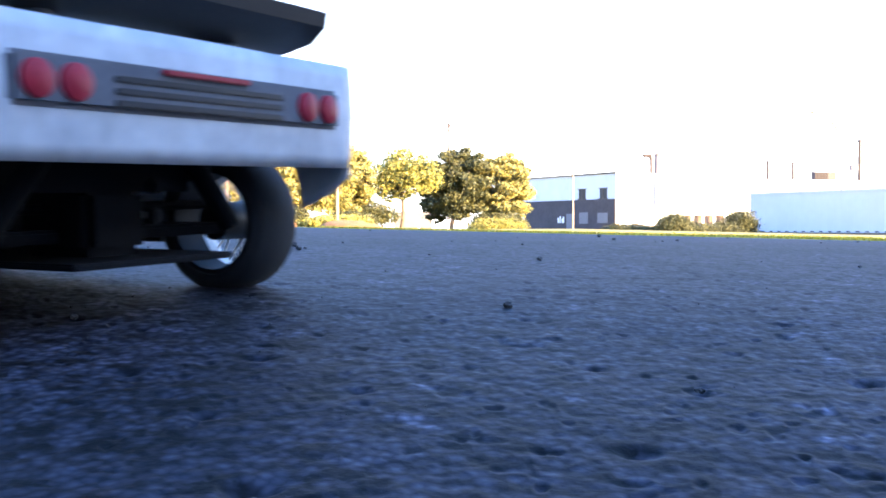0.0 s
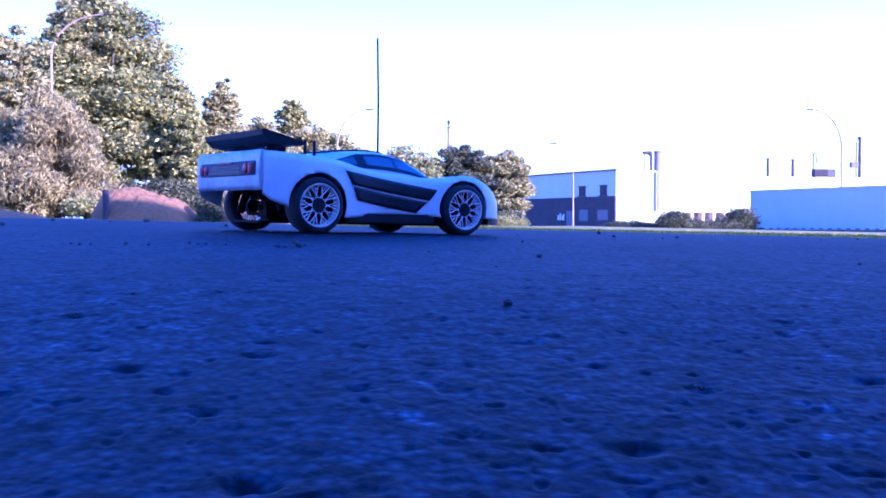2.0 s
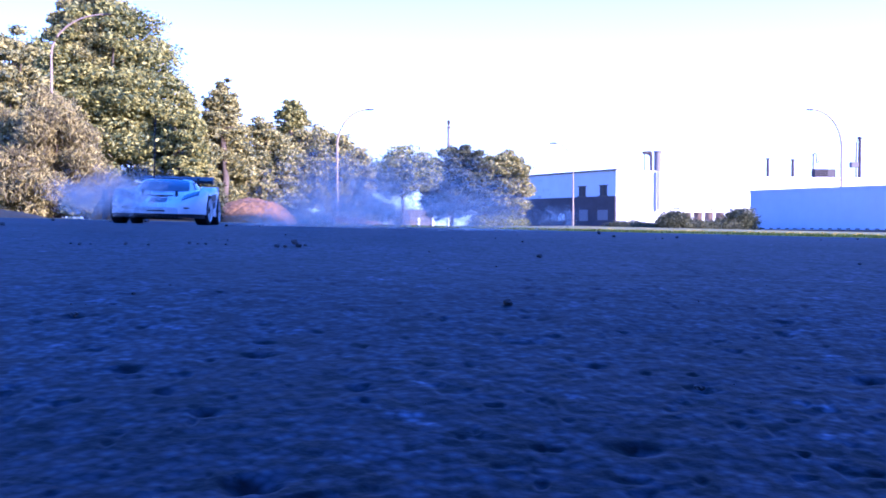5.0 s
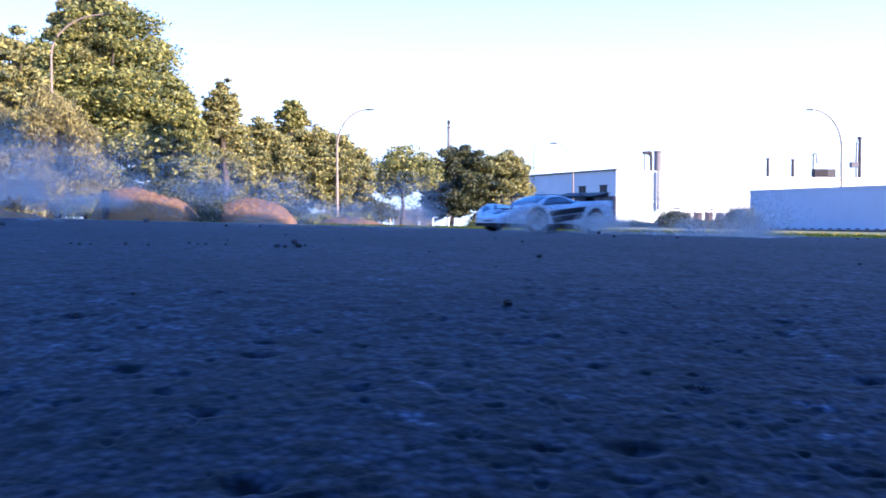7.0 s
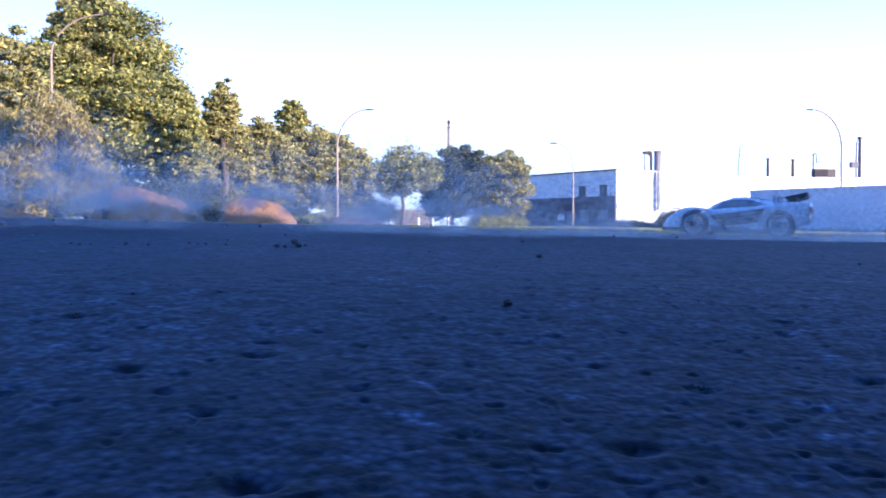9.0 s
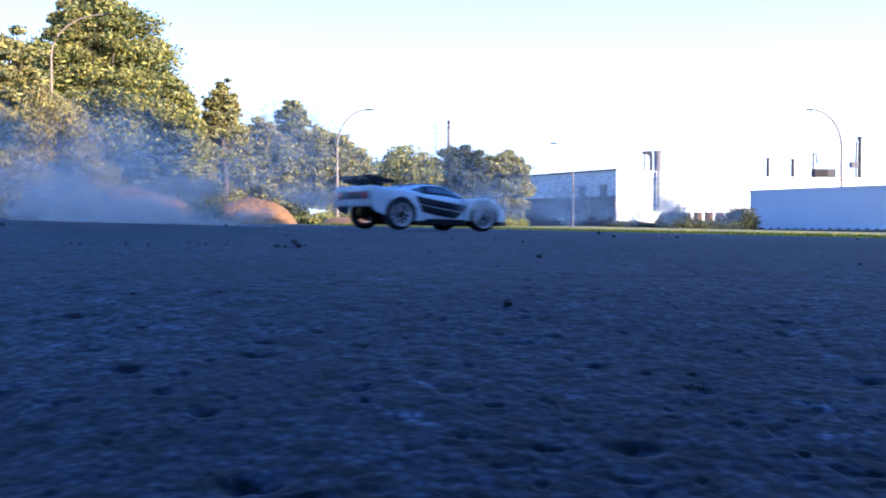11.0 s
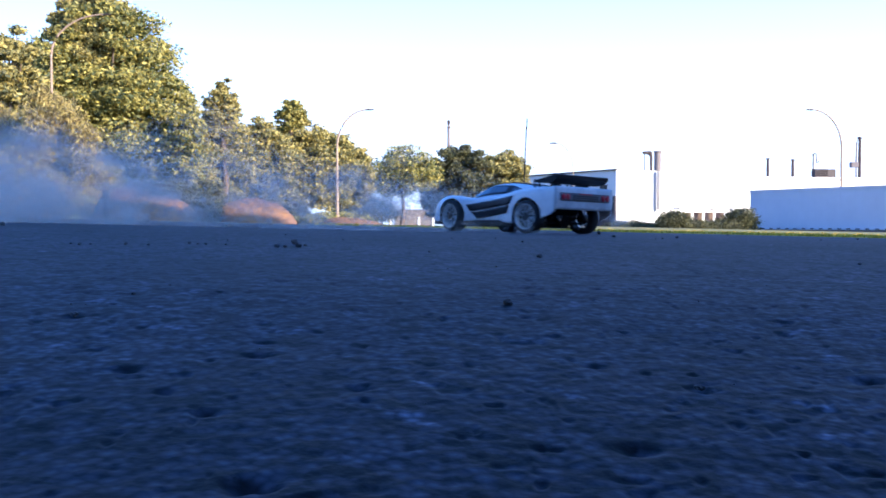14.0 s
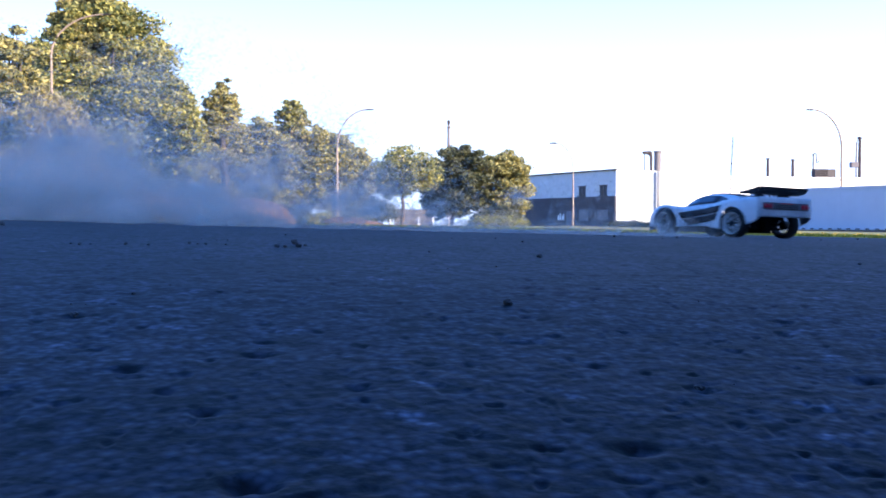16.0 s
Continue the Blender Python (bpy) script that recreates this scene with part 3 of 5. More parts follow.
def make_tree(px, top, width, d, kind, label, seed, trunk_px=None, low=395, count=9000, size=0.16, droop=0.0, shape="round", name="tree", lean=0.0):
    """Tapered trunk, forking limbs and a crown of leaf clumps; the numbers give its place and outline in the view."""
    rng = np.random.default_rng(seed)
    x = at_view(trunk_px or px, 0, d).x
    base = min(float(ground_z(x, d)), EYE + 0.1)
    zt, zl = at_view(0, top, d).z - base, at_view(0, low, d).z - base
    w = width / 1700 * d / 2
    cx = at_view(px, 0, d).x - x
    root = tagged(new(name), label, name, group=name + "s")
    root.location = (x, d, base - 0.05)
    cen, rad = [], []
    mid, half = (zt + zl) / 2, (zt - zl) / 2
    n = int(60 + 150 * min(1, w / 4))
    while len(cen) < n:
        u = rng.uniform(-1, 1, 3)
        if shape == "cone":
            lim = (1 - (u[2] + 1) / 2) ** 0.6 * 0.9 + 0.2
            if math.hypot(u[0], u[1]) > lim:
                continue
        elif name == "shrub":
            if math.hypot(u[0], u[1], max(u[2], 0)) > 1:
                continue
        elif np.linalg.norm(u) > 1:
            continue
        rr = rng.uniform(0.25, 0.5) * min(w, half * 1.5) if name == "shrub" else rng.uniform(0.10, 0.24) * w if shape == "tuft" else rng.uniform(0.08, 0.22) * min(w, half * 1.2) + 0.06
        cen.append((cx + u[0] * (w - rr), u[1] * (w - rr) * 0.8, mid + u[2] * (half - rr)))
        rad.append((rr * 1.15, rr * 1.1, rr * rng.uniform(0.45, 0.75) * (1.5 if droop else 1)))
    bm = bmesh.new()
    tr = max(0.05, 0.022 * zt)
    fork = max(0.25, zl + half * 0.35)
    tube(bm, [(0, 0, 0), (0.02 * zt, 0, fork * 0.5), (cx * 0.3, 0, fork), (cx * 0.7, 0, mid + half * 0.5)], [tr * 1.25, tr, tr * 0.8, tr * 0.3], 10)
    for k in range(0, n, 2):
        c = Vector(cen[k])
        s = Vector((cx * 0.3 * min(1, c.z / max(mid, 0.1)), 0, min(fork + (c.z - fork) * 0.35, c.z)))
        tube(bm, [s, s.lerp(c, 0.55) + Vector((0, 0, 0.08 * half)), c], [tr * 0.42, tr * 0.25, tr * 0.08], 5, cap=False)
    part("trunk", bm, BARK, root, smooth=True)
    v, f = leaves(rng, cen, rad, int(count * 2.7), size * 0.60, droop, 0.20 if droop else 0.5)
    v[:, 2] = np.maximum(v[:, 2], 0.03)
    crown = new("crown", fast_mesh("crown", v, f, LEAF[kind]))
    crown.parent = root
    return root


TREES = (
    (195, -42, 375, 47, "green", "tall broad green tree with a dense yellow-green crown", 1, 200, 345, 34000, 0.17, 0.0, "cone"),
    (150, -40, 150, 46.5, "olive", "tall green tree with a bright ragged top", 41, 160, 200, 12000, 0.16, 0.0, "round"),
    (16, 30, 180, 43, "olive", "tall olive-green tree with a ragged crown", 2, 30, 360, 16000, 0.17, 0.0, "round"),
    (72, 60, 130, 53, "olive", "tall olive tree with a thin bright crown", 40, 80, 330, 8000, 0.16, 0.0, "tuft"),
    (290, 130, 150, 46, "green", "green tree with low spreading boughs", 3, 300, 350, 12000, 0.15, 0.0, "round"),
    (328, 178, 90, 44, "green", "small green tree leaning out from taller ones", 14, 310, 350, 6000, 0.14, 0.0, "round"),
    (95, 148, 260, 34, "brown", "dry brown weeping tree with hanging twigs", 4, 100, 396, 15000, 0.17, 0.9, "cone"),
    (12, 165, 180, 36, "brown", "smaller dry brown tree with hanging twigs", 15, 30, 396, 7500, 0.17, 0.9, "cone"),
    (348, 215, 90, 48, "olive", "grey-green tree filling the gap in the row", 18, 345, 392, 6000, 0.14, 0.0, "round"),
    (393, 128, 90, 49, "olive", "grey-green tree with a tufted open top", 5, 395, 250, 4600, 0.14, 0.0, "cone"),
    (395, 176, 130, 50, "olive", "grey-green tree with a broad crown", 16, 390, 380, 12000, 0.14, 0.0, "round"),
    (462, 196, 140, 52, "olive", "olive-green tree at the back of the mounds", 6, 470, 392, 12000, 0.15, 0.0, "round"),
    (516, 171, 60, 54, "green", "slim green tree with a tufted top", 7, 515, 240, 2400, 0.13, 0.0, "round"),
    (528, 198, 140, 54.5, "olive", "leafy olive tree in the row", 19, 520, 390, 10000, 0.15, 0.0, "round"),
    (572, 214, 150, 55, "olive", "olive tree with a bare lower trunk", 8, 516, 385, 11000, 0.15, 0.0, "round"),
    (612, 236, 110, 57, "olive", "olive tree at the end of the row", 42, 610, 390, 7500, 0.15, 0.0, "round"),
    (632, 262, 70, 58, "dark", "small dark green tree among others", 9, 640, 392, 5000, 0.15, 0.0, "round"),
    (714, 246, 152, 60, "green", "small open-crowned tree with a thin pale trunk", 10, 711, 362, 4300, 0.15, 0.0, "tuft"),
    (816, 246, 132, 63, "dark", "dense dark green round tree", 11, 798, 394, 12000, 0.15, 0.0, "round"),
    (890, 258, 116, 64, "olive", "dense olive-green round tree", 12, 880, 404, 12000, 0.15, 0.0, "round"),
    (772, 290, 64, 66, "dark", "low dark green tree behind others", 17, 765, 394, 4000, 0.15, 0.0, "round"),
)
for px, top, width, d, kind, label, seed, trunk, low, count, size, droop, shape in TREES:
    make_tree(px, top, width, d, kind, label, seed, trunk, low, count, size, droop, shape)

SHRUBS = (
    (150, 338, 90, 29, "green", "leafy green shrub at the foot of a dry tree", 21, 390, 2600, 0.07),
    (372, 338, 56, 26.5, "dark", "upright green shrub between two clay heaps", 22, 398, 2200, 0.06),
    (560, 372, 90, 32, "green", "low green shrub under the trees", 23, 400, 2200, 0.07),
    (440, 365, 120, 40, "dark", "dark undergrowth behind the clay heaps", 24, 398, 2600, 0.10),
    (290, 300, 150, 42, "dark", "dark undergrowth behind the clay heaps", 25, 398, 8000, 0.12),
    (215, 305, 110, 43, "dark", "dark undergrowth behind the clay heaps", 36, 398, 6000, 0.12),
    (620, 360, 110, 50, "dark", "dark undergrowth beneath the trees", 26, 402, 3000, 0.11),
    (235, 318, 120, 41, "dark", "dark undergrowth behind the clay heaps", 31, 398, 3600, 0.11),
    (505, 350, 100, 46, "dark", "dark undergrowth beneath the trees", 32, 400, 3000, 0.11),
    (660, 340, 110, 58, "dark", "dark undergrowth beneath the trees", 33, 403, 2600, 0.11),
    (880, 360, 110, 62, "dark", "dense shrub at the foot of round trees", 34, 405, 3400, 0.11),
    (1192, 362, 74, 56, "dark", "rounded dark shrub before the shed", 27, 424, 4200, 0.09),
    (1308, 356, 74, 58, "dark", "rounded dark shrub beside the container", 28, 426, 4400, 0.09),
    (1235, 378, 100, 57, "dark", "low clipped hedge before the shed", 29, 428, 5200, 0.08),
    (1280, 378, 90, 57.5, "dark", "low clipped hedge before the shed", 35, 428, 5000, 0.08),
    (1115, 382, 110, 58, "dark", "low hedge at the corner of the workshop", 30, 424, 5000, 0.08),
    (1160, 386, 80, 57.6, "dark", "low hedge at the corner of the workshop", 37, 424, 3600, 0.08),
    (880, 372, 120, 60, "green", "leafy skirt of suckers round a tree's foot", 38, 414, 4000, 0.09),
    (600, 366, 130, 47, "green", "mixed green undergrowth beneath the trees", 39, 404, 4200, 0.09),
    (365, 300, 80, 45, "dark", "dark undergrowth behind the clay heaps", 43, 396, 3600, 0.11),
)
for px, top, width, d, kind, label, seed, low, count, size in SHRUBS:
    make_tree(px, top, width, d, kind, label, seed, None, low, count, size, name="shrub")


def make_post():
    bm = bmesh.new()
    p = at_view(187, 395, 25.5)
    tube(bm, [(0, 0, -0.2), (0.02, 0, 0.45), (0, 0, 0.88)], [0.11, 0.095, 0.08], 10)
    tagged(part("stump", bm, RUST, smooth=True, m=Matrix.Translation(p)), "reddish weathered stump beside a clay heap", "stump")


make_post()


def make_bollards():
    """Short white posts on the grass between the tree trunks."""
    for px in (690, 741, 766, 793):
        p = at_view(px, 404, 58)
        p.z = float(ground_z(p.x, p.y)) - 0.05
        bm = bmesh.new()
        lathe(bm, [(0.0, 0.0), (0.0, 0.075), (0.55, 0.07), (0.60, 0.05), (0.61, 0.0)], 12, "Z")
        tagged(part("bollard", bm, WHITEWALL, smooth=True, m=Matrix.Translation(p)), "short white post on the grass between tree trunks", "bollard", group="white bollards")


make_bollards()


# ---- the model car ----
WB, TRACK, WR = 0.1625, 0.136, 0.051     # half wheelbase, half track to the wheel's middle, tyre radius


def curve(x, table):
    xs, ys = [p[0] for p in table], [p[1] for p in table]
    i = 0
    while i < len(xs) - 2 and x > xs[i + 1]:
        i += 1
    t = min(1, max(0, (x - xs[i]) / (xs[i + 1] - xs[i])))
    m0 = 0 if i == 0 else (ys[i + 1] - ys[i - 1]) / (xs[i + 1] - xs[i - 1])
    m1 = 0 if i + 2 >= len(xs) else (ys[i + 2] - ys[i]) / (xs[i + 2] - xs[i])
    h = xs[i + 1] - xs[i]
    return (2 * t ** 3 - 3 * t ** 2 + 1) * ys[i] + (t ** 3 - 2 * t ** 2 + t) * h * m0 + (-2 * t ** 3 + 3 * t ** 2) * ys[i + 1] + (t ** 3 - t ** 2) * h * m1


HALF = ((-0.268, 0.146), (-0.22, 0.152), (-0.16, 0.157), (-0.09, 0.152), (-0.02, 0.141), (0.06, 0.141), (0.11, 0.150), (0.165, 0.156), (0.215, 0.152), (0.255, 0.134), (0.285, 0.104), (0.3025, 0.070))
SHOULDER = ((-0.268, 0.145), (-0.20, 0.142), (-0.12, 0.135), (-0.05, 0.121), (0.05, 0.112), (0.11, 0.112), (0.175, 0.119), (0.215, 0.110), (0.255, 0.090), (0.285, 0.070), (0.3025, 0.055))
CENTRE = ((-0.268, 0.146), (-0.20, 0.142), (-0.10, 0.131), (0.0, 0.124), (0.10, 0.114), (0.15, 0.106), (0.21, 0.090), (0.255, 0.074), (0.285, 0.064), (0.3025, 0.055))
SILL = ((-0.268, 0.068), (-0.255, 0.059), (-0.222, 0.047), (-0.20, 0.040), (-0.10, 0.030), (-0.02, 0.038), (0.09, 0.036), (0.15, 0.034), (0.24, 0.034), (0.3025, 0.034))


def side_y(x, z):
    """Half breadth of the bodywork at a height."""
    zs, zb = curve(x, SHOULDER), curve(x, SILL)
    f = (z - zb) / max(zs - zb, 0.001)
    tuck = 0.010 * max(0.0, 1 - abs(x) / 0.12)
    return curve(x, HALF) * (1 - 0.05 * max(0.0, f - 0.5) ** 2 * 4) - tuck * (1 - f) * 0.8


def body_row(x):
    zs, zb, zc = curve(x, SHOULDER), curve(x, SILL), curve(x, CENTRE)
    r = 0.016
    pts = []
    for k in range(12):
        z = zb + (zs - r - zb) * k / 11
        pts.append((side_y(x, z), z))
    w = side_y(x, zs - r)
    for k in range(1, 6):
        a = math.pi / 2 * k / 5
        pts.append((w - r + r * math.cos(a), zs - r + r * math.sin(a)))
    for k in range(1, 11):
        t = k / 10
        s = t * t * (3 - 2 * t)
        pts.append(((w - r) * (1 - t), zs + (zc - zs) * s))
    return pts + [(-y, z) for y, z in pts[-2::-1]]


def arch(x, y, z):
    for cx in (-WB, WB):
        dx, dz = x - cx, z - WR
        R = 0.0585 if cx < 0 else 0.0575
        if abs(y) > 0.10 and dx * dx + dz * dz < R * R and z < 0.118:
            return cx, dx, dz, R
    return None


def make_body(car):
    n = 132
    xs = [-0.268 + 0.5705 * i / (n - 1) for i in range(n)]
    bm = bmesh.new()
    grid = [[bm.verts.new((x, y, z)) for y, z in body_row(x)] for x in xs]
    dead = []
    for i in range(n - 1):
        for j in range(len(grid[0]) - 1):
            q = (grid[i][j], grid[i + 1][j], grid[i + 1][j + 1], grid[i][j + 1])
            c = sum((v.co for v in q), Vector()) / 4
            if arch(*c) and all(arch(*v.co) for v in q):
                continue
            bm.faces.new(q)
    for v in bm.verts:
        a = arch(*v.co)
        if a:
            cx, dx, dz, R = a
            f = R / max(0.001, math.hypot(dx, dz))
            v.co.x, v.co.z = cx + dx * f, max(WR + dz * f, 0.02)
    bmesh.ops.delete(bm, geom=[v for v in bm.verts if not v.link_faces], context="VERTS")
    # nose cap
    bm.faces.new([v for v in grid[-1] if v.is_valid])
    bmesh.ops.recalc_face_normals(bm, faces=bm.faces[:])
    ob = part("body", bm, PAINT, car, "glossy white bodyshell with scuffs", smooth=True)
    mod = ob.modifiers.new("thickness", "SOLIDIFY")
    mod.thickness, mod.offset = 0.0022, -1
    return ob


def patch(name, f, u, v, nu, nv, material, parent, label="", smooth=True, flip=False, thick=0.0):
    bm = bmesh.new()
    g = [[bm.verts.new(f(u[0] + (u[1] - u[0]) * i / nu, v[0] + (v[1] - v[0]) * j / nv)) for j in range(nv + 1)] for i in range(nu + 1)]
    for i in range(nu):
        for j in range(nv):
            q = (g[i][j], g[i + 1][j], g[i + 1][j + 1], g[i][j + 1])
            bm.faces.new(q[::-1] if flip else q)
    bmesh.ops.recalc_face_normals(bm, faces=bm.faces[:])
    ob = part(name, bm, material, parent, label, smooth)
    if thick:
        mod = ob.modifiers.new("thickness", "SOLIDIFY")
        mod.thickness, mod.offset = thick, 0
    return ob


def quad_on_side(name, corners, side, out, material, parent, label=""):
    """A four-cornered sheet (x, z corners) laid on the flank."""
    (x0, z0), (x1, z1), (x2, z2), (x3, z3) = corners

    def f(u, v):
        x = (x0 * (1 - u) + x1 * u) * (1 - v) + (x3 * (1 - u) + x2 * u) * v
        z = (z0 * (1 - u) + z1 * u) * (1 - v) + (z3 * (1 - u) + z2 * u) * v
        return (x, side * (side_y(x, z) + out), z)
    return patch(name, f, (0, 1), (0, 1), 14, 4, material, parent, label, thick=0.0012)


ROOF = ((-0.180, 0.139), (-0.135, 0.148), (-0.09, 0.155), (-0.045, 0.1605), (-0.005, 0.162), (0.03, 0.159), (0.065, 0.148), (0.10, 0.131), (0.135, 0.110))
CABW = ((-0.180, 0.060), (-0.135, 0.086), (-0.085, 0.104), (-0.03, 0.114), (0.03, 0.118), (0.08, 0.114), (0.11, 0.106), (0.135, 0.096))
CABT = ((-0.180, 0.034), (-0.135, 0.052), (-0.085, 0.066), (-0.03, 0.075), (0.02, 0.080), (0.06, 0.082), (0.10, 0.088), (0.135, 0.090))


def cabin(x, s, out=0.0):
    """Canopy surface: s from -1 (one beltline) over the roof to 1."""
    h, wb, wt = curve(x, ROOF), curve(x, CABW), curve(x, CABT)
    zb = min(curve(x, CENTRE) - 0.008, h - 0.001)
    a = abs(s)
    if a > 0.5:
        f = (a - 0.5) * 2
        y, z = wt + (wb - wt) * f, (h - 0.006) + (zb - h + 0.006) * f ** 1.15
    else:
        f = a * 2
        y, z = wt * f, h - 0.006 * f ** 3
    n = Vector((0, (0.25 if a < 0.5 else 0.8) * (1 if s > 0 else -1) * min(1, a * 2), 1 if a < 0.5 else 0.5)).normalized()
    return Vector((x, y if s > 0 else -y, z)) + n * out + Vector((out * (0.6 if x > 0.04 else 0), 0, 0))


def make_cabin(car):
    cab = patch("cabin", lambda u, v: cabin(u, v), (-0.180, 0.135), (-1, 1), 48, 40, PAINT, car, "white canopy")
    patch("windscreen", lambda u, v: cabin(u, v * 0.46, 0.0016), (0.048, 0.128), (-1, 1), 16, 20, TINT, cab, "blue-tinted windscreen")
    patch("roof_panel", lambda u, v: cabin(u, v * 0.30, 0.0022), (-0.110, 0.034), (-1, 1), 18, 10, BLACKTRIM, cab, "flat black roof panel", thick=0.002)
    for sd in (-1, 1):
        def win(u, v, lo, hi, tight, out):
            # pointed towards the rear and the front
            x = lo + (hi - lo) * u
            e = min(1.0, 1.5 * (x + 0.148) / 0.15) if x < 0.0 else min(1.0, (0.128 - x) / 0.07)
            a = 0.94 - tight - (0.38 - 2 * tight) * max(0.04, e) * v
            return cabin(x, sd * a, out)
        patch("window_frame", lambda u, v: win(u, v, -0.143, 0.122, 0.0, 0.0012), (0, 1), (0, 1), 30, 8, BLACKTRIM, cab, "black window surround")
        patch("quarter_window", lambda u, v: win(u, v, -0.120, -0.054, 0.075, 0.0022), (0, 1), (0, 1), 10, 6, TINT, cab, "tinted quarter window")
        patch("side_window", lambda u, v: win(u, v, -0.034, 0.102, 0.075, 0.0022), (0, 1), (0, 1), 22, 6, TINT, cab, "tinted side window")
        for name, u0, u1 in (("pillar", 0.026, 0.029),):
            patch(name, lambda u, v: win(u, v, u0, u1, 0.04, 0.0028), (0, 1), (0, 1), 2, 6, BLACKTRIM, cab)
    return cab


def make_wheel(car, x, side):
    """Road wheel: tyre, multi-spoke rim and hub; its axle lies along y."""
    bm = bmesh.new()
    lathe(bm, [(-0.016, 0.0), (-0.016, 0.014), (0.0165, 0.0145), (0.0195, 0.0125), (0.0195, 0.0)], 18)
    wheel = part("wheel", bm, BLACKPLASTIC, car, "dark hub", smooth=True)
    w = 0.0225
    bm = bmesh.new()
    lathe(bm, [(-w, 0.0390), (-w - 0.001, 0.043), (-w + 0.002, 0.0485), (-w + 0.006, WR - 0.0003), (0, WR), (w - 0.006, WR - 0.0003), (w - 0.002, 0.0485), (w + 0.001, 0.043), (w, 0.0390), (w - 0.004, 0.0385), (-w + 0.004, 0.0385), (-w, 0.0390)], 56)
    part("tyre", bm, RUBBER, wheel, "dusty black rubber tyre", smooth=True)
    # the barrel's black stands for the shade inside the rim
    bm = bmesh.new()
    lathe(bm, [(-w + 0.003, 0.0390), (-w + 0.003, 0.0355), (0.008, 0.0355)], 56)
    part("rim_barrel", bm, BLACKPLASTIC, wheel, "rim barrel painted dark for its inner shade", smooth=True)
    bm = bmesh.new()
    lathe(bm, [(0.008, 0.0352), (w - 0.002, 0.0366), (w + 0.0006, 0.0378), (w + 0.0006, 0.0394), (w - 0.003, 0.0394)], 56)
    part("rim", bm, SILVER, wheel, "pale silver rim lip", smooth=True)
    for k in range(10):
        bm = bmesh.new()
        a0 = 2 * math.pi * k / 10
        rot = Matrix.Rotation(-a0, 4, "Y")
        for pts in (((0.0125, 0.0028), (0.0370, -0.0085)), ((0.0125, -0.0028), (0.0370, 0.0085)), ((0.0265, 0.0), (0.0370, 0.0))):
            (r0, t0), (r1, t1) = pts
            tube(bm, [(r0, 0.0175, t0), ((r0 + r1) / 2, 0.0190, (t0 + t1) / 2), (r1, 0.0200, t1)], 0.00105, 6)
        bmesh.ops.transform(bm, matrix=rot, verts=bm.verts[:])
        part("spoke", bm, SILVER, wheel, smooth=True)
    bm = bmesh.new()
    lathe(bm, [(0.0185, 0.0), (0.0185, 0.0048), (0.0225, 0.0044), (0.0225, 0.0)], 6)
    part("wheel_nut", bm, BLACKPLASTIC, wheel)
    return wheel


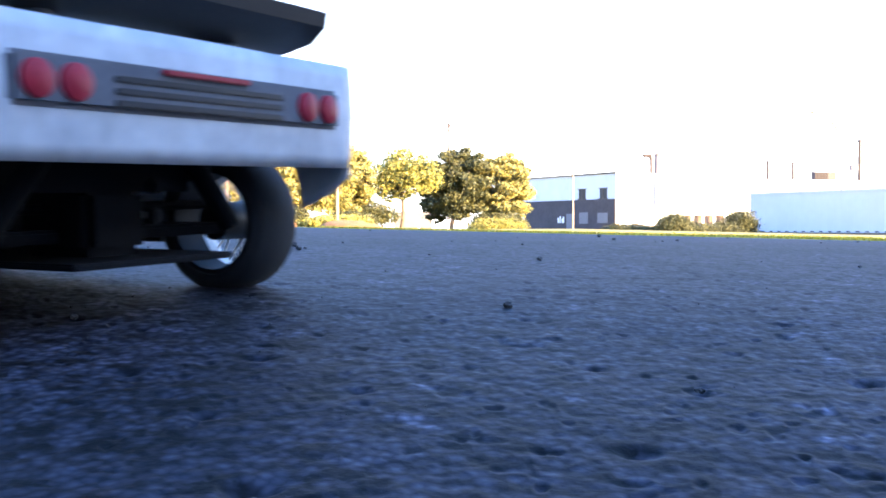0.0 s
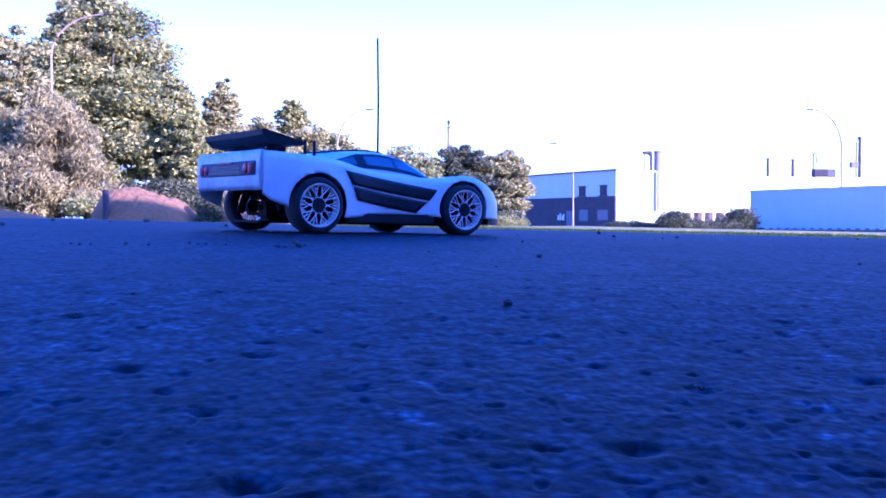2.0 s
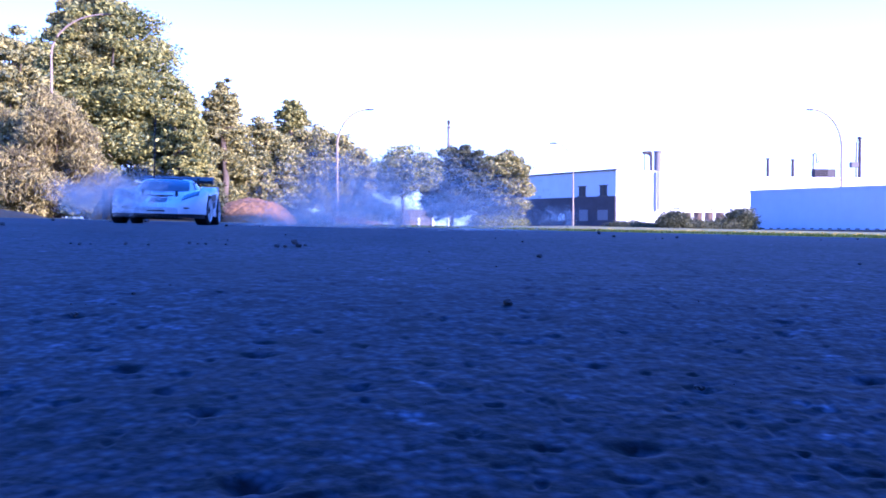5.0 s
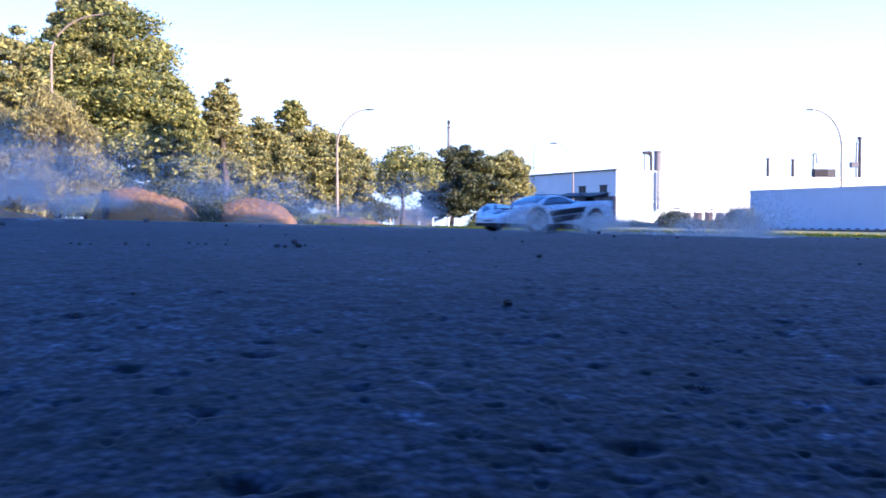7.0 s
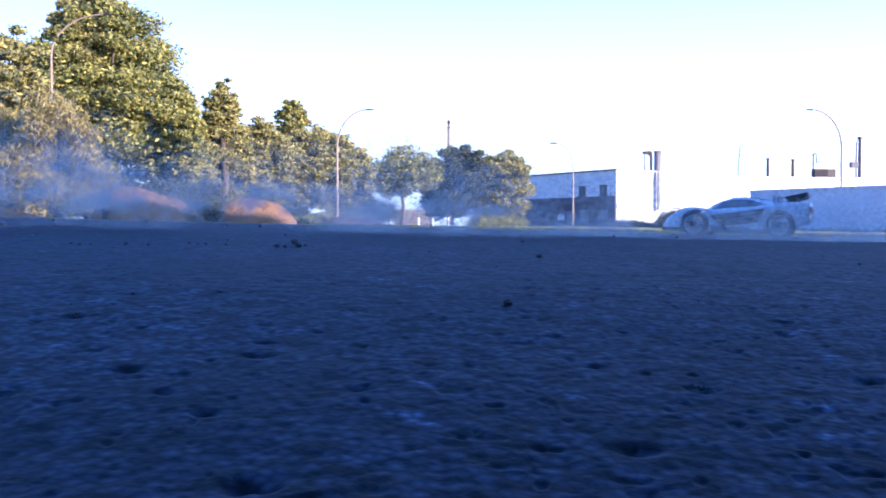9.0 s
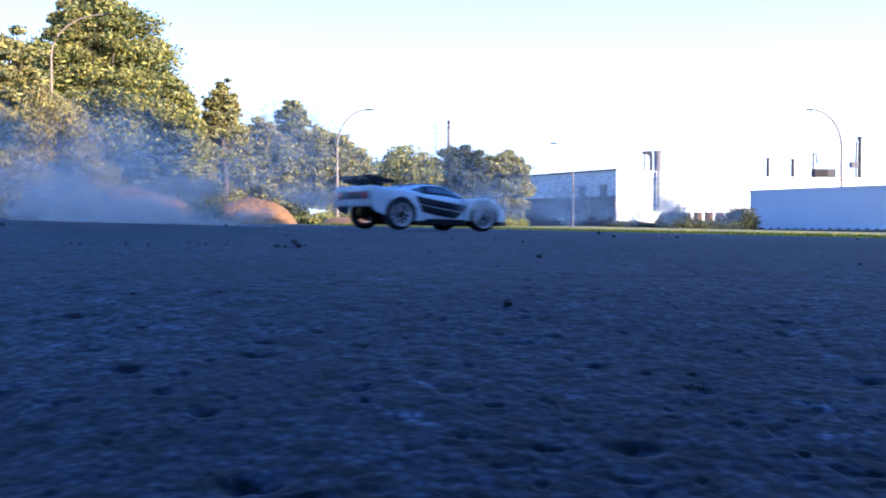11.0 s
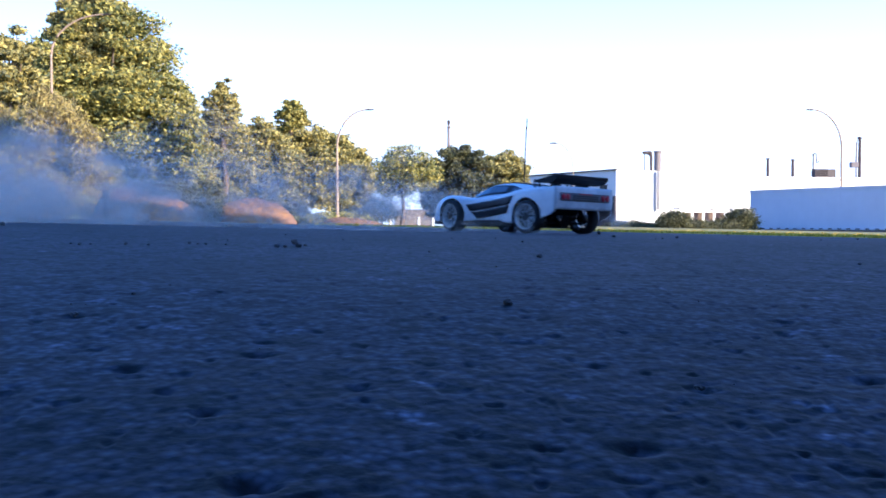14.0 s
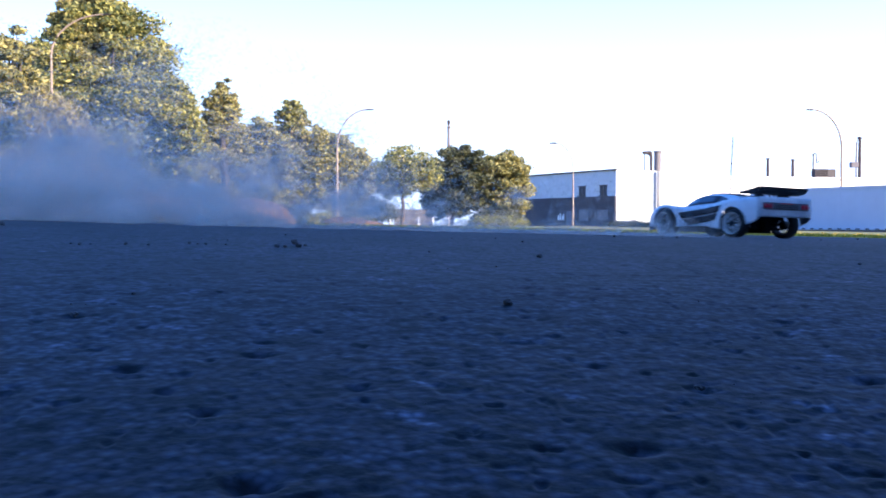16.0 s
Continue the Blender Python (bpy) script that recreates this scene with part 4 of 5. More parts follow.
def make_car():
    car = tagged(new("model_car"), "white radio-controlled model sports car with black wing and side stripes", "model car")
    make_body(car)
    make_cabin(car)
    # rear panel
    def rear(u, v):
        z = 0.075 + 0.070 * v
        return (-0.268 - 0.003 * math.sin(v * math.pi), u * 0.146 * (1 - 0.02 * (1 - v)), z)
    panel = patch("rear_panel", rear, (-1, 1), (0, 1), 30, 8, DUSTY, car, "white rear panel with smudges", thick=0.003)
    bm = bmesh.new()
    box(bm, -0.2755, -0.268, -0.126, 0.126, 0.1005, 0.1265, 0.0028)
    lamp = part("lamp_panel", bm, LAMPGREY, panel, "grey tail lamp panel")
    for sd in (-1, 1):
        for y in (0.112, 0.090):
            bm = bmesh.new()
            lathe(bm, [(-0.2790, 0.0), (-0.2788, 0.006), (-0.2775, 0.0092), (-0.274, 0.0100)], 22, "X")
            for v in bm.verts:
                v.co.y += sd * y
                v.co.z += 0.1135
            part("tail_lamp", bm, REDLENS, panel, "round red tail lamp", smooth=True)
    for k in range(3):
        bm = bmesh.new()
        box(bm, -0.2765, -0.274, -0.066, 0.066, 0.1030 + 0.0062 * k, 0.1068 + 0.0062 * k, 0.0008)
        part("grille_slat", bm, BLACKTRIM, panel)
    bm = bmesh.new()
    box(bm, -0.2785, -0.274, -0.034, 0.034, 0.1220, 0.1250, 0.0008)
    part("red_bar", bm, REDLENS, panel, "thin red strip")
    # flank stripes
    for sd in (-1, 1):
        quad_on_side("side_stripe", ((-0.108, 0.116), (0.100, 0.088), (0.084, 0.0665), (-0.093, 0.0905)), sd, 0.0016, BLACKTRIM, car, "broad black side stripe")
        quad_on_side("side_stripe", ((-0.091, 0.0875), (0.080, 0.0635), (0.056, 0.0415), (-0.081, 0.0625)), sd, 0.0016, BLACKTRIM, car, "broad black side stripe")
        bm = bmesh.new()
        box(bm, -0.098, 0.098, -0.010, 0.006, 0.021, 0.039, 0.002)
        part("side_skirt", bm, BLACKPLASTIC, car, "dark sill", m=Matrix.Translation((0, sd * 0.1345, 0)))
        # head lamps
        def lamp_f(u, v, sd=sd):
            y = 0.076 + 0.052 * u
            x = 0.272 - 0.030 * u - 0.036 * v
            row = sorted(body_row(x)[:27], key=lambda p: p[0])
            z = np.interp(y, [p[0] for p in row], [p[1] for p in row])
            return (x, sd * y, float(z) + 0.0015)
        patch("head_lamp", lamp_f, (0, 1), (0, 1), 10, 8, TINT, car, "smoked head lamp", thick=0.001)
        bm = bmesh.new()
        tube(bm, [(0.222, sd * 0.054, 0.07), (0.222, sd * 0.054, 0.111)], 0.0048, 10)
        part("body_post", bm, BLACKPLASTIC, car, "black body post")
        for px in (-0.155, -0.136):
            bm = bmesh.new()
            tube(bm, [(px, sd * 0.082, 0.12), (px, sd * 0.082, 0.171)], 0.0030, 10)
            part("body_post", bm, BLACKPLASTIC, car, "black body post")
        bm = bmesh.new()
        box(bm, -0.019, 0.019, -0.002, 0.002, -0.0018, 0.0018, 0.001)
        part("nose_slot", bm, BLACKTRIM, car, m=Matrix.Translation((0.2915, sd * 0.088, 0.054)) @ pose(0, 0, 0, 0, 0, 90 - sd * 26))
    def sticker(u, v):
        x = 0.262 - 0.040 * u
        return (x, 0.028 * v, curve(x, CENTRE) + 0.0016)
    patch("bonnet_sticker", sticker, (0, 1), (-1, 1), 8, 8, STICKER, car, "navy square sticker", thick=0.001)
    def mark(u, v):
        x = 0.250 - 0.016 * u
        return (x, 0.004 * v, curve(x, CENTRE) + 0.0026)
    patch("sticker_mark", mark, (0, 1), (-1, 1), 3, 2, DUSTY, car, "small white mark", thick=0.001)
    def vent(u, v):
        x = 0.200 - 0.014 * u
        return (x, 0.017 * v, curve(x, CENTRE) + 0.0016)
    patch("bonnet_vent", vent, (0, 1), (-1, 1), 4, 6, BLACKTRIM, car, thick=0.001)
    bm = bmesh.new()
    box(bm, 0.298, 0.3045, -0.028, 0.028, 0.041, 0.0455, 0.001)
    part("nose_intake", bm, BLACKTRIM, car)
    # front splitter
    bm = bmesh.new()
    top = [(x, curve(x, HALF) * 0.985) for x in (0.222, 0.24, 0.255, 0.27, 0.285, 0.295, 0.303)]
    ring = [(x + 0.004, y) for x, y in top] + [(x + 0.004, -y) for x, y in reversed(top)]
    lo, hi = [bm.verts.new((x, y, 0.0215)) for x, y in ring], [bm.verts.new((x, y, 0.0345)) for x, y in ring]
    bm.faces.new(lo[::-1])
    bm.faces.new(hi)
    for k in range(len(ring)):
        bm.faces.new((lo[k], lo[(k + 1) % len(ring)], hi[(k + 1) % len(ring)], hi[k]))
    part("splitter", bm, BLACKPLASTIC, car, "black front splitter")
    # rear wing
    bm = bmesh.new()
    prof = [(-0.264, 0.181), (-0.262, 0.171), (-0.250, 0.161), (-0.224, 0.1555), (-0.186, 0.1565), (-0.177, 0.1600), (-0.178, 0.1640), (-0.205, 0.1700), (-0.24, 0.1780), (-0.258, 0.1825)]
    ends = []
    for y, s in ((-0.130, 0.0), (-0.128, 1), (-0.05, 1), (0.05, 1), (0.128, 1), (0.130, 0.0)):
        ends.append([bm.verts.new((x, y, z)) for x, z in prof])
    for a, b in zip(ends, ends[1:]):
        for k in range(len(prof)):
            bm.faces.new((a[k], a[(k + 1) % len(prof)], b[(k + 1) % len(prof)], b[k]))
    bm.faces.new(ends[0])
    bm.faces.new(ends[-1][::-1])
    bmesh.ops.recalc_face_normals(bm, faces=bm.faces[:])
    wing = part("rear_wing", bm, BLACKPLASTIC, car, "black rear wing", smooth=True)
    for sd in (-1, 1):
        bm = bmesh.new()
        box(bm, -0.225, -0.185, -0.003, 0.003, 0.134, 0.160, 0.001)
        part("strut", bm, BLACKPLASTIC, wing, m=Matrix.Translation((0, sd * 0.062, 0)))
    for sd in (-1, 1):
        bm = bmesh.new()
        lathe(bm, [(0.138, 0.0), (0.138, 0.019), (0.146, 0.014), (0.150, 0.010), (0.158, 0.012), (0.161, 0.0)], 18, "Z")
        part("wing_mount", bm, BLACKTRIM, wing, "round dark wing pedestal", smooth=True, m=Matrix.Translation((-0.218, sd * 0.072, 0)))
    # aerial
    bm = bmesh.new()
    tube(bm, [(0.022, -0.05, 0.15), (0.021, -0.05, 0.26), (0.016, -0.05, 0.385)], [0.0025, 0.0022, 0.0020], 8)
    part("aerial", bm, BLACKPLASTIC, car, "thin aerial tube")
    # chassis
    bm = bmesh.new()
    box(bm, -0.235, 0.235, -0.062, 0.062, 0.017, 0.021, 0.001)
    part("chassis_plate", bm, UNDERSIDE, car)
    bm = bmesh.new()
    box(bm, -0.200, -0.135, -0.024, 0.024, 0.021, 0.064, 0.006)
    part("rear_gearbox", bm, UNDERSIDE, car)
    bm = bmesh.new()
    box(bm, 0.130, 0.200, -0.028, 0.028, 0.021, 0.060, 0.006)
    part("front_gearbox", bm, UNDERSIDE, car)
    bm = bmesh.new()
    box(bm, -0.075, 0.005, -0.045, 0.030, 0.021, 0.090, 0.006)
    part("power_unit", bm, UNDERSIDE, car)
    bm = bmesh.new()
    box(bm, 0.02, 0.11, -0.055, 0.055, 0.021, 0.062, 0.006)
    part("radio_tray", bm, UNDERSIDE, car)
    for x in (-0.196, 0.205):
        bm = bmesh.new()
        box(bm, x - 0.003, x + 0.003, -0.060, 0.060, 0.060, 0.098, 0.001)
        part("shock_tower", bm, UNDERSIDE, car)
        for sd in (-1, 1):
            bm = bmesh.new()
            xx = -WB if x < 0 else WB
            box(bm, xx - 0.020, xx + 0.020, min(sd * 0.028, sd * 0.112), max(sd * 0.028, sd * 0.112), 0.030, 0.038, 0.002)
            part("suspension_arm", bm, UNDERSIDE, car)
            bm = bmesh.new()
            tube(bm, [(x - 0.008 * (1 if x < 0 else -1), sd * 0.048, 0.094), (x - 0.008 * (1 if x < 0 else -1), sd * 0.092, 0.038)], 0.0075, 10)
            part("shock_absorber", bm, UNDERSIDE, car)
            bm = bmesh.new()
            tube(bm, [(xx, sd * 0.025, 0.050), (xx, sd * 0.115, 0.051)], 0.0035, 8)
            part("drive_shaft", bm, UNDERSIDE, car)
    for y, z in ((0.012, 0.083), (-0.018, 0.064), (-0.018, 0.045)):
        bm = bmesh.new()
        box(bm, -0.216, -0.208, y - 0.006, y + 0.006, z - 0.005, z + 0.005, 0.002)
        part("bracket", bm, UNDERSIDE, car)
    wheels = [make_wheel(car, x, sd) for x in (-WB, WB) for sd in (-1, 1)]
    return car, wheels


CAR, WHEELS = make_car()

# seconds, x, y, heading in degrees from the x axis
DRIVE = [
    (0.0, -0.370, 0.689, 149.8),
    (0.1, -0.438, 0.740, 144.0),
    (0.2, -0.502, 0.795, 138.3),
    (0.3, -0.560, 0.857, 132.8),
    (0.4, -0.602, 0.931, 125.1),
    (0.5, -0.626, 1.021, 116.2),
    (0.6, -0.639, 1.120, 107.3),
    (0.7, -0.643, 1.223, 99.6),
    (0.8, -0.640, 1.326, 93.0),
    (0.9, -0.622, 1.427, 85.7),
    (1.0, -0.590, 1.522, 78.7),
    (1.1, -0.548, 1.607, 70.1),
    (1.2, -0.493, 1.682, 65.0),
    (1.3, -0.439, 1.741, 58.5),
    (1.4, -0.370, 1.792, 54.4),
    (1.5, -0.313, 1.832, 48.8),
    (1.6, -0.265, 1.865, 43.9),
    (1.7, -0.226, 1.893, 40.5),
    (1.8, -0.200, 1.915, 38.2),
    (1.9, -0.189, 1.932, 36.7),
    (2.0, -0.180, 1.935, 35.6),
    (2.1, -0.180, 1.935, 35.6),
    (2.2, -0.180, 1.935, 35.6),
    (2.3, -0.180, 1.935, 35.6),
    (2.4, -0.180, 1.935, 35.6),
    (2.5, -0.180, 1.935, 35.6),
    (2.6, -0.180, 1.935, 35.6),
    (2.7, -0.178, 1.937, 35.6),
    (2.8, -0.168, 1.942, 35.8),
    (2.9, -0.148, 1.954, 36.1),
    (3.0, -0.116, 1.972, 36.5),
    (3.1, -0.074, 1.998, 36.8),
    (3.2, -0.022, 2.036, 37.9),
    (3.3, 0.032, 2.095, 41.2),
    (3.4, 0.088, 2.195, 47.2),
    (3.5, 0.160, 2.358, 57.8),
    (3.6, 0.246, 2.564, 73.9),
    (3.7, 0.304, 2.804, 96.7),
    (3.8, 0.317, 3.067, 121.5),
    (3.9, 0.277, 3.336, 141.6),
    (4.0, 0.150, 3.650, 157.0),
    (4.1, -0.040, 3.930, 176.0),
    (4.2, -0.250, 4.120, 196.0),
    (4.6, -0.780, 3.950, 232.0),
    (5.0, -0.970, 3.400, 278.0),
    (5.4, -0.700, 3.000, 328.0),
    (5.7, -0.300, 3.000, 372.0),
    (6.0, 0.200, 3.380, 424.0),
    (6.3, 0.648, 3.940, 472.4),
    (6.4, 0.792, 4.011, 497.3),
    (6.5, 0.852, 4.094, 514.3),
    (6.6, 0.850, 4.173, 525.9),
    (6.7, 0.832, 4.222, 540.1),
    (6.8, 0.774, 4.236, 555.4),
    (6.9, 0.640, 4.214, 566.6),
    (7.0, 0.432, 4.154, 575.3),
    (7.1, 0.179, 4.055, 585.4),
    (7.2, -0.083, 3.917, 600.0),
    (7.3, -0.335, 3.749, 613.2),
    (7.4, -0.547, 3.556, 623.9),
    (7.5, -0.699, 3.347, 632.3),
    (7.6, -0.788, 3.127, 640.7),
    (7.7, -0.825, 2.902, 652.0),
    (7.8, -0.817, 2.681, 668.6),
    (7.9, -0.762, 2.479, 692.3),
    (8.0, -0.658, 2.320, 719.8),
    (8.1, -0.537, 2.213, 740.9),
    (8.2, -0.374, 2.178, 755.4),
    (8.3, -0.141, 2.233, 767.5),
    (8.4, 0.144, 2.381, 777.7),
    (8.5, 0.453, 2.605, 788.6),
    (8.6, 0.759, 2.881, 808.1),
    (8.7, 1.026, 3.179, 835.5),
    (8.8, 1.188, 3.478, 855.3),
    (8.9, 1.250, 3.770, 866.0),
    (9.0, 1.230, 3.980, 877.0),
    (9.1, 1.120, 4.100, 889.0),
    (9.2, 0.960, 4.200, 899.0),
    (9.6, 0.250, 4.500, 938.0),
    (10.0, -0.500, 4.300, 992.0),
    (10.4, -0.850, 3.800, 1042.0),
    (10.8, -0.500, 3.430, 1088.0),
    (11.1, 0.150, 3.420, 1120.0),
    (11.3, 0.596, 3.468, 1139.2),
    (11.4, 0.868, 3.488, 1149.4),
    (11.5, 1.104, 3.533, 1162.1),
    (11.6, 1.283, 3.599, 1178.1),
    (11.7, 1.407, 3.680, 1196.5),
    (11.8, 1.457, 3.774, 1213.4),
    (11.9, 1.435, 3.877, 1229.0),
    (12.0, 1.334, 3.986, 1242.6),
    (12.1, 1.156, 4.096, 1255.3),
    (12.2, 0.910, 4.201, 1268.7),
    (12.3, 0.608, 4.292, 1284.1),
    (12.4, 0.276, 4.359, 1302.1),
    (12.5, -0.050, 4.392, 1321.1),
    (12.6, -0.339, 4.381, 1340.3),
    (12.7, -0.591, 4.321, 1357.0),
    (12.8, -0.815, 4.209, 1370.7),
    (12.9, -1.002, 4.054, 1385.2),
    (13.0, -1.139, 3.865, 1402.7),
    (13.1, -1.214, 3.658, 1419.7),
    (13.2, -1.219, 3.448, 1435.1),
    (13.3, -1.149, 3.251, 1451.7),
    (13.4, -1.011, 3.084, 1470.1),
    (13.5, -0.811, 2.963, 1490.2),
    (13.6, -0.565, 2.896, 1510.2),
    (13.7, -0.297, 2.889, 1527.1),
    (13.8, -0.055, 2.937, 1541.3),
    (13.9, 0.128, 3.037, 1557.8),
    (14.0, 0.249, 3.187, 1574.5),
    (14.1, 0.299, 3.379, 1590.6),
    (14.2, 0.287, 3.595, 1607.2),
    (14.3, 0.207, 3.813, 1626.4),
    (14.4, 0.076, 4.010, 1649.2),
    (14.5, -0.091, 4.170, 1672.6),
    (14.6, -0.265, 4.278, 1694.7),
    (14.7, -0.431, 4.328, 1715.0),
    (14.8, -0.575, 4.319, 1732.5),
    (14.9, -0.690, 4.254, 1745.4),
    (15.0, -0.766, 4.143, 1753.9),
    (15.1, -0.760, 4.005, 1764.8),
    (15.2, -0.686, 3.848, 1782.5),
    (15.3, -0.565, 3.686, 1802.2),
    (15.4, -0.382, 3.541, 1822.2),
    (15.5, -0.141, 3.433, 1842.9),
    (15.6, 0.138, 3.371, 1866.9),
    (15.7, 0.423, 3.362, 1884.7),
    (15.8, 0.675, 3.405, 1894.1),
    (15.9, 0.891, 3.499, 1904.7),
    (16.0, 1.067, 3.640, 1923.0),
]


# how far the tail stands above (+) or below (-) its rest on the rear springs
SQUAT = ((0.0, 0.013), (0.4, 0.011), (0.9, 0.003), (1.4, 0.0), (3.2, 0.0), (3.7, -0.001), (7.7, 0.0), (8.0, -0.003), (8.15, -0.003), (8.4, 0.0), (12.9, 0.0), (13.2, -0.003), (13.45, -0.003), (13.7, 0.0), (16.0, 0.0))


def squat(t):
    return float(np.interp(t, [p[0] for p in SQUAT], [p[1] for p in SQUAT]))


def car_pose(t, x, y, yaw):
    """Stand the car on the ground by its four wheels."""
    a = radians(yaw)
    f, l = Vector((math.cos(a), math.sin(a), 0)), Vector((-math.sin(a), math.cos(a), 0))
    c = Vector((x, y, 0))
    z = {}
    for i, k in ((-1, "r"), (1, "f")):
        for j, s in ((-1, "r"), (1, "l")):
            p = c + f * WB * i + l * TRACK * j
            z[k + s] = float(ground_z(p.x, p.y))
    zf, zr, zl, zq = (z["fr"] + z["fl"]) / 2, (z["rr"] + z["rl"]) / 2, (z["fl"] + z["rl"]) / 2, (z["fr"] + z["rr"]) / 2
    zr += squat(t)
    fx = Vector((f.x, f.y, (zf - zr) / (2 * WB))).normalized()
    ly = Vector((l.x, l.y, (zl - zq) / (2 * TRACK)))
    up = fx.cross(ly).normalized()
    ly = up.cross(fx)
    m = Matrix((fx, ly, up)).transposed().to_4x4()
    m.translation = Vector((x, y, (zf + zr) / 2))
    return m


# ---- dust thrown up by the tyres ----
def dust_mesh(seed, r, count):
    """A loose ball of thin six-sided wisps, thickest in the middle."""
    rng = np.random.default_rng(seed)
    blobs = np.clip(rng.normal(size=(9, 3)), -1.4, 1.4) * 0.42 * r
    p = blobs[rng.integers(0, 9, count)] + np.clip(rng.normal(size=(count, 3)), -1.7, 1.7) * (0.27 * r)
    p[:, 2] *= 0.66
    a, b = rng.normal(size=(count, 3)), rng.normal(size=(count, 3))
    a /= np.linalg.norm(a, axis=1)[:, None]
    b = np.cross(a, b)
    b /= np.linalg.norm(b, axis=1)[:, None]
    s = (rng.uniform(0.5, 1.5, count) * WISP)[:, None]
    v = np.stack([p + (a * math.cos(k * math.pi / 3) + b * math.sin(k * math.pi / 3)) * s for k in range(6)], 1).reshape(-1, 3)
    return fast_mesh("puff", v, np.arange(6 * count).reshape(-1, 6), DUST)


def dust_material():
    m = bpy.data.materials.new("airborne dust")
    m.use_nodes = True
    t = m.node_tree
    d, tr, tl = t.nodes.new("ShaderNodeBsdfDiffuse"), t.nodes.new("ShaderNodeBsdfTransparent"), t.nodes.new("ShaderNodeBsdfTranslucent")
    d.inputs["Color"].default_value = tl.inputs["Color"].default_value = (0.86, 0.76, 0.65, 1)
    m1, m2 = t.nodes.new("ShaderNodeMixShader"), t.nodes.new("ShaderNodeMixShader")
    m1.inputs[0].default_value, m2.inputs[0].default_value = 0.5, 0.06
    t.links.new(d.outputs[0], m1.inputs[1])
    t.links.new(tl.outputs[0], m1.inputs[2])
    t.links.new(tr.outputs[0], m2.inputs[1])
    t.links.new(m1.outputs[0], m2.inputs[2])
    t.links.new(m2.outputs[0], t.nodes["Material Output"].inputs["Surface"])
    return m


WISP = 0.0062
DUST = dust_material()
# radius, wisps, height to which it is thrown
SIZES = ((0.09, 1300, 0.03), (0.16, 2500, 0.06), (0.24, 3800, 0.09), (0.36, 4400, 0.14))
DUSTMESH = [[dust_mesh(100 * k + j, r, n) for j in range(3)] for k, (r, n, up) in enumerate(SIZES)]
# the slides that raise dust: start, end, puffs a second, height, drift away, throw towards the near side, wind where a gust blows
SLIDES = (
    (3.6, 4.3, 35, 1.0, -0.1, 0.8), (4.3, 6.3, 40, 1.0, 0.0, 0.5), (6.3, 7.4, 40, 1.0, 0.0, 0.5), (7.4, 8.0, 24, 1.0, 0.0, 0.5), (8.0, 8.45, 40, 1.0, 0.0, 0.5),
    (8.45, 9.15, 80, 0.9, -0.2, 0.9), (9.15, 10.3, 12, 1.0, 0.0, 0.5), (10.3, 11.3, 145, 1.7, 0.1, 0.5), (11.3, 11.6, 90, 0.9, 0.4, 0.1), (11.6, 12.2, 20, 0.6, 0.9, 0.0),
    (12.2, 12.6, 40, 0.6, 0.3, 0.3), (12.6, 12.9, 14, 0.8, 0.2, 0.3), (12.9, 13.2, 130, 0.9, 0.1, 0.5), (13.2, 13.6, 200, 1.0, 0.0, 0.5), (13.6, 13.95, 50, 0.9, 0.3, 0.3),
    (13.95, 14.3, 240, 2.5, 0.0, 0.1, 1.35), (14.3, 14.75, 24, 1.0, 0.3, 0.0), (14.75, 14.95, 50, 0.9, 0.1, 0.3), (14.95, 15.2, 160, 1.3, -0.05, 0.3), (15.2, 15.6, 170, 1.2, 0.0, 0.6), (15.6, 16.0, 90, 1.0, 0.0, 0.6))
PUFFS = []


def make_dust():
    rng = np.random.default_rng(77)
    ts, xs, ys, yw = (np.array(c) for c in zip(*DRIVE))
    for t0, t1, rate, lift, away, near, *wind in SLIDES:
        cloud = tagged(new("dust_cloud"), "drifting pale cloud of fine dust behind the sliding car", "dust cloud", group="dust clouds")
        n = int((t1 - t0) * rate)
        for i in range(n):
            te = t0 + (t1 - t0) * (i + rng.uniform(0, 0.9)) / n
            x, y, a = np.interp(te, ts, xs), np.interp(te, ts, ys), math.radians(np.interp(te, ts, yw))
            px, py = x - 0.22 * math.cos(a) + rng.normal() * 0.06, y - 0.22 * math.sin(a) + rng.normal() * 0.06
            k = int(rng.choice(4, p=(0.46, 0.29, 0.18, 0.07)))
            r, cnt, up = SIZES[k]
            puff = new("puff", DUSTMESH[k][int(rng.integers(0, 3))])
            puff.parent = cloud
            v = (-(wind[0] if wind else 1.0) + rng.normal() * 0.30, 0.38 + away + rng.normal() * 0.20)
            kick = rng.uniform(0.15, 0.75)
            PUFFS.append((puff, te, (px, py), v, (-kick * math.cos(a), max(-near, -kick * math.sin(a))), r, lift * up * rng.uniform(0.4, 1.35)))


make_dust()


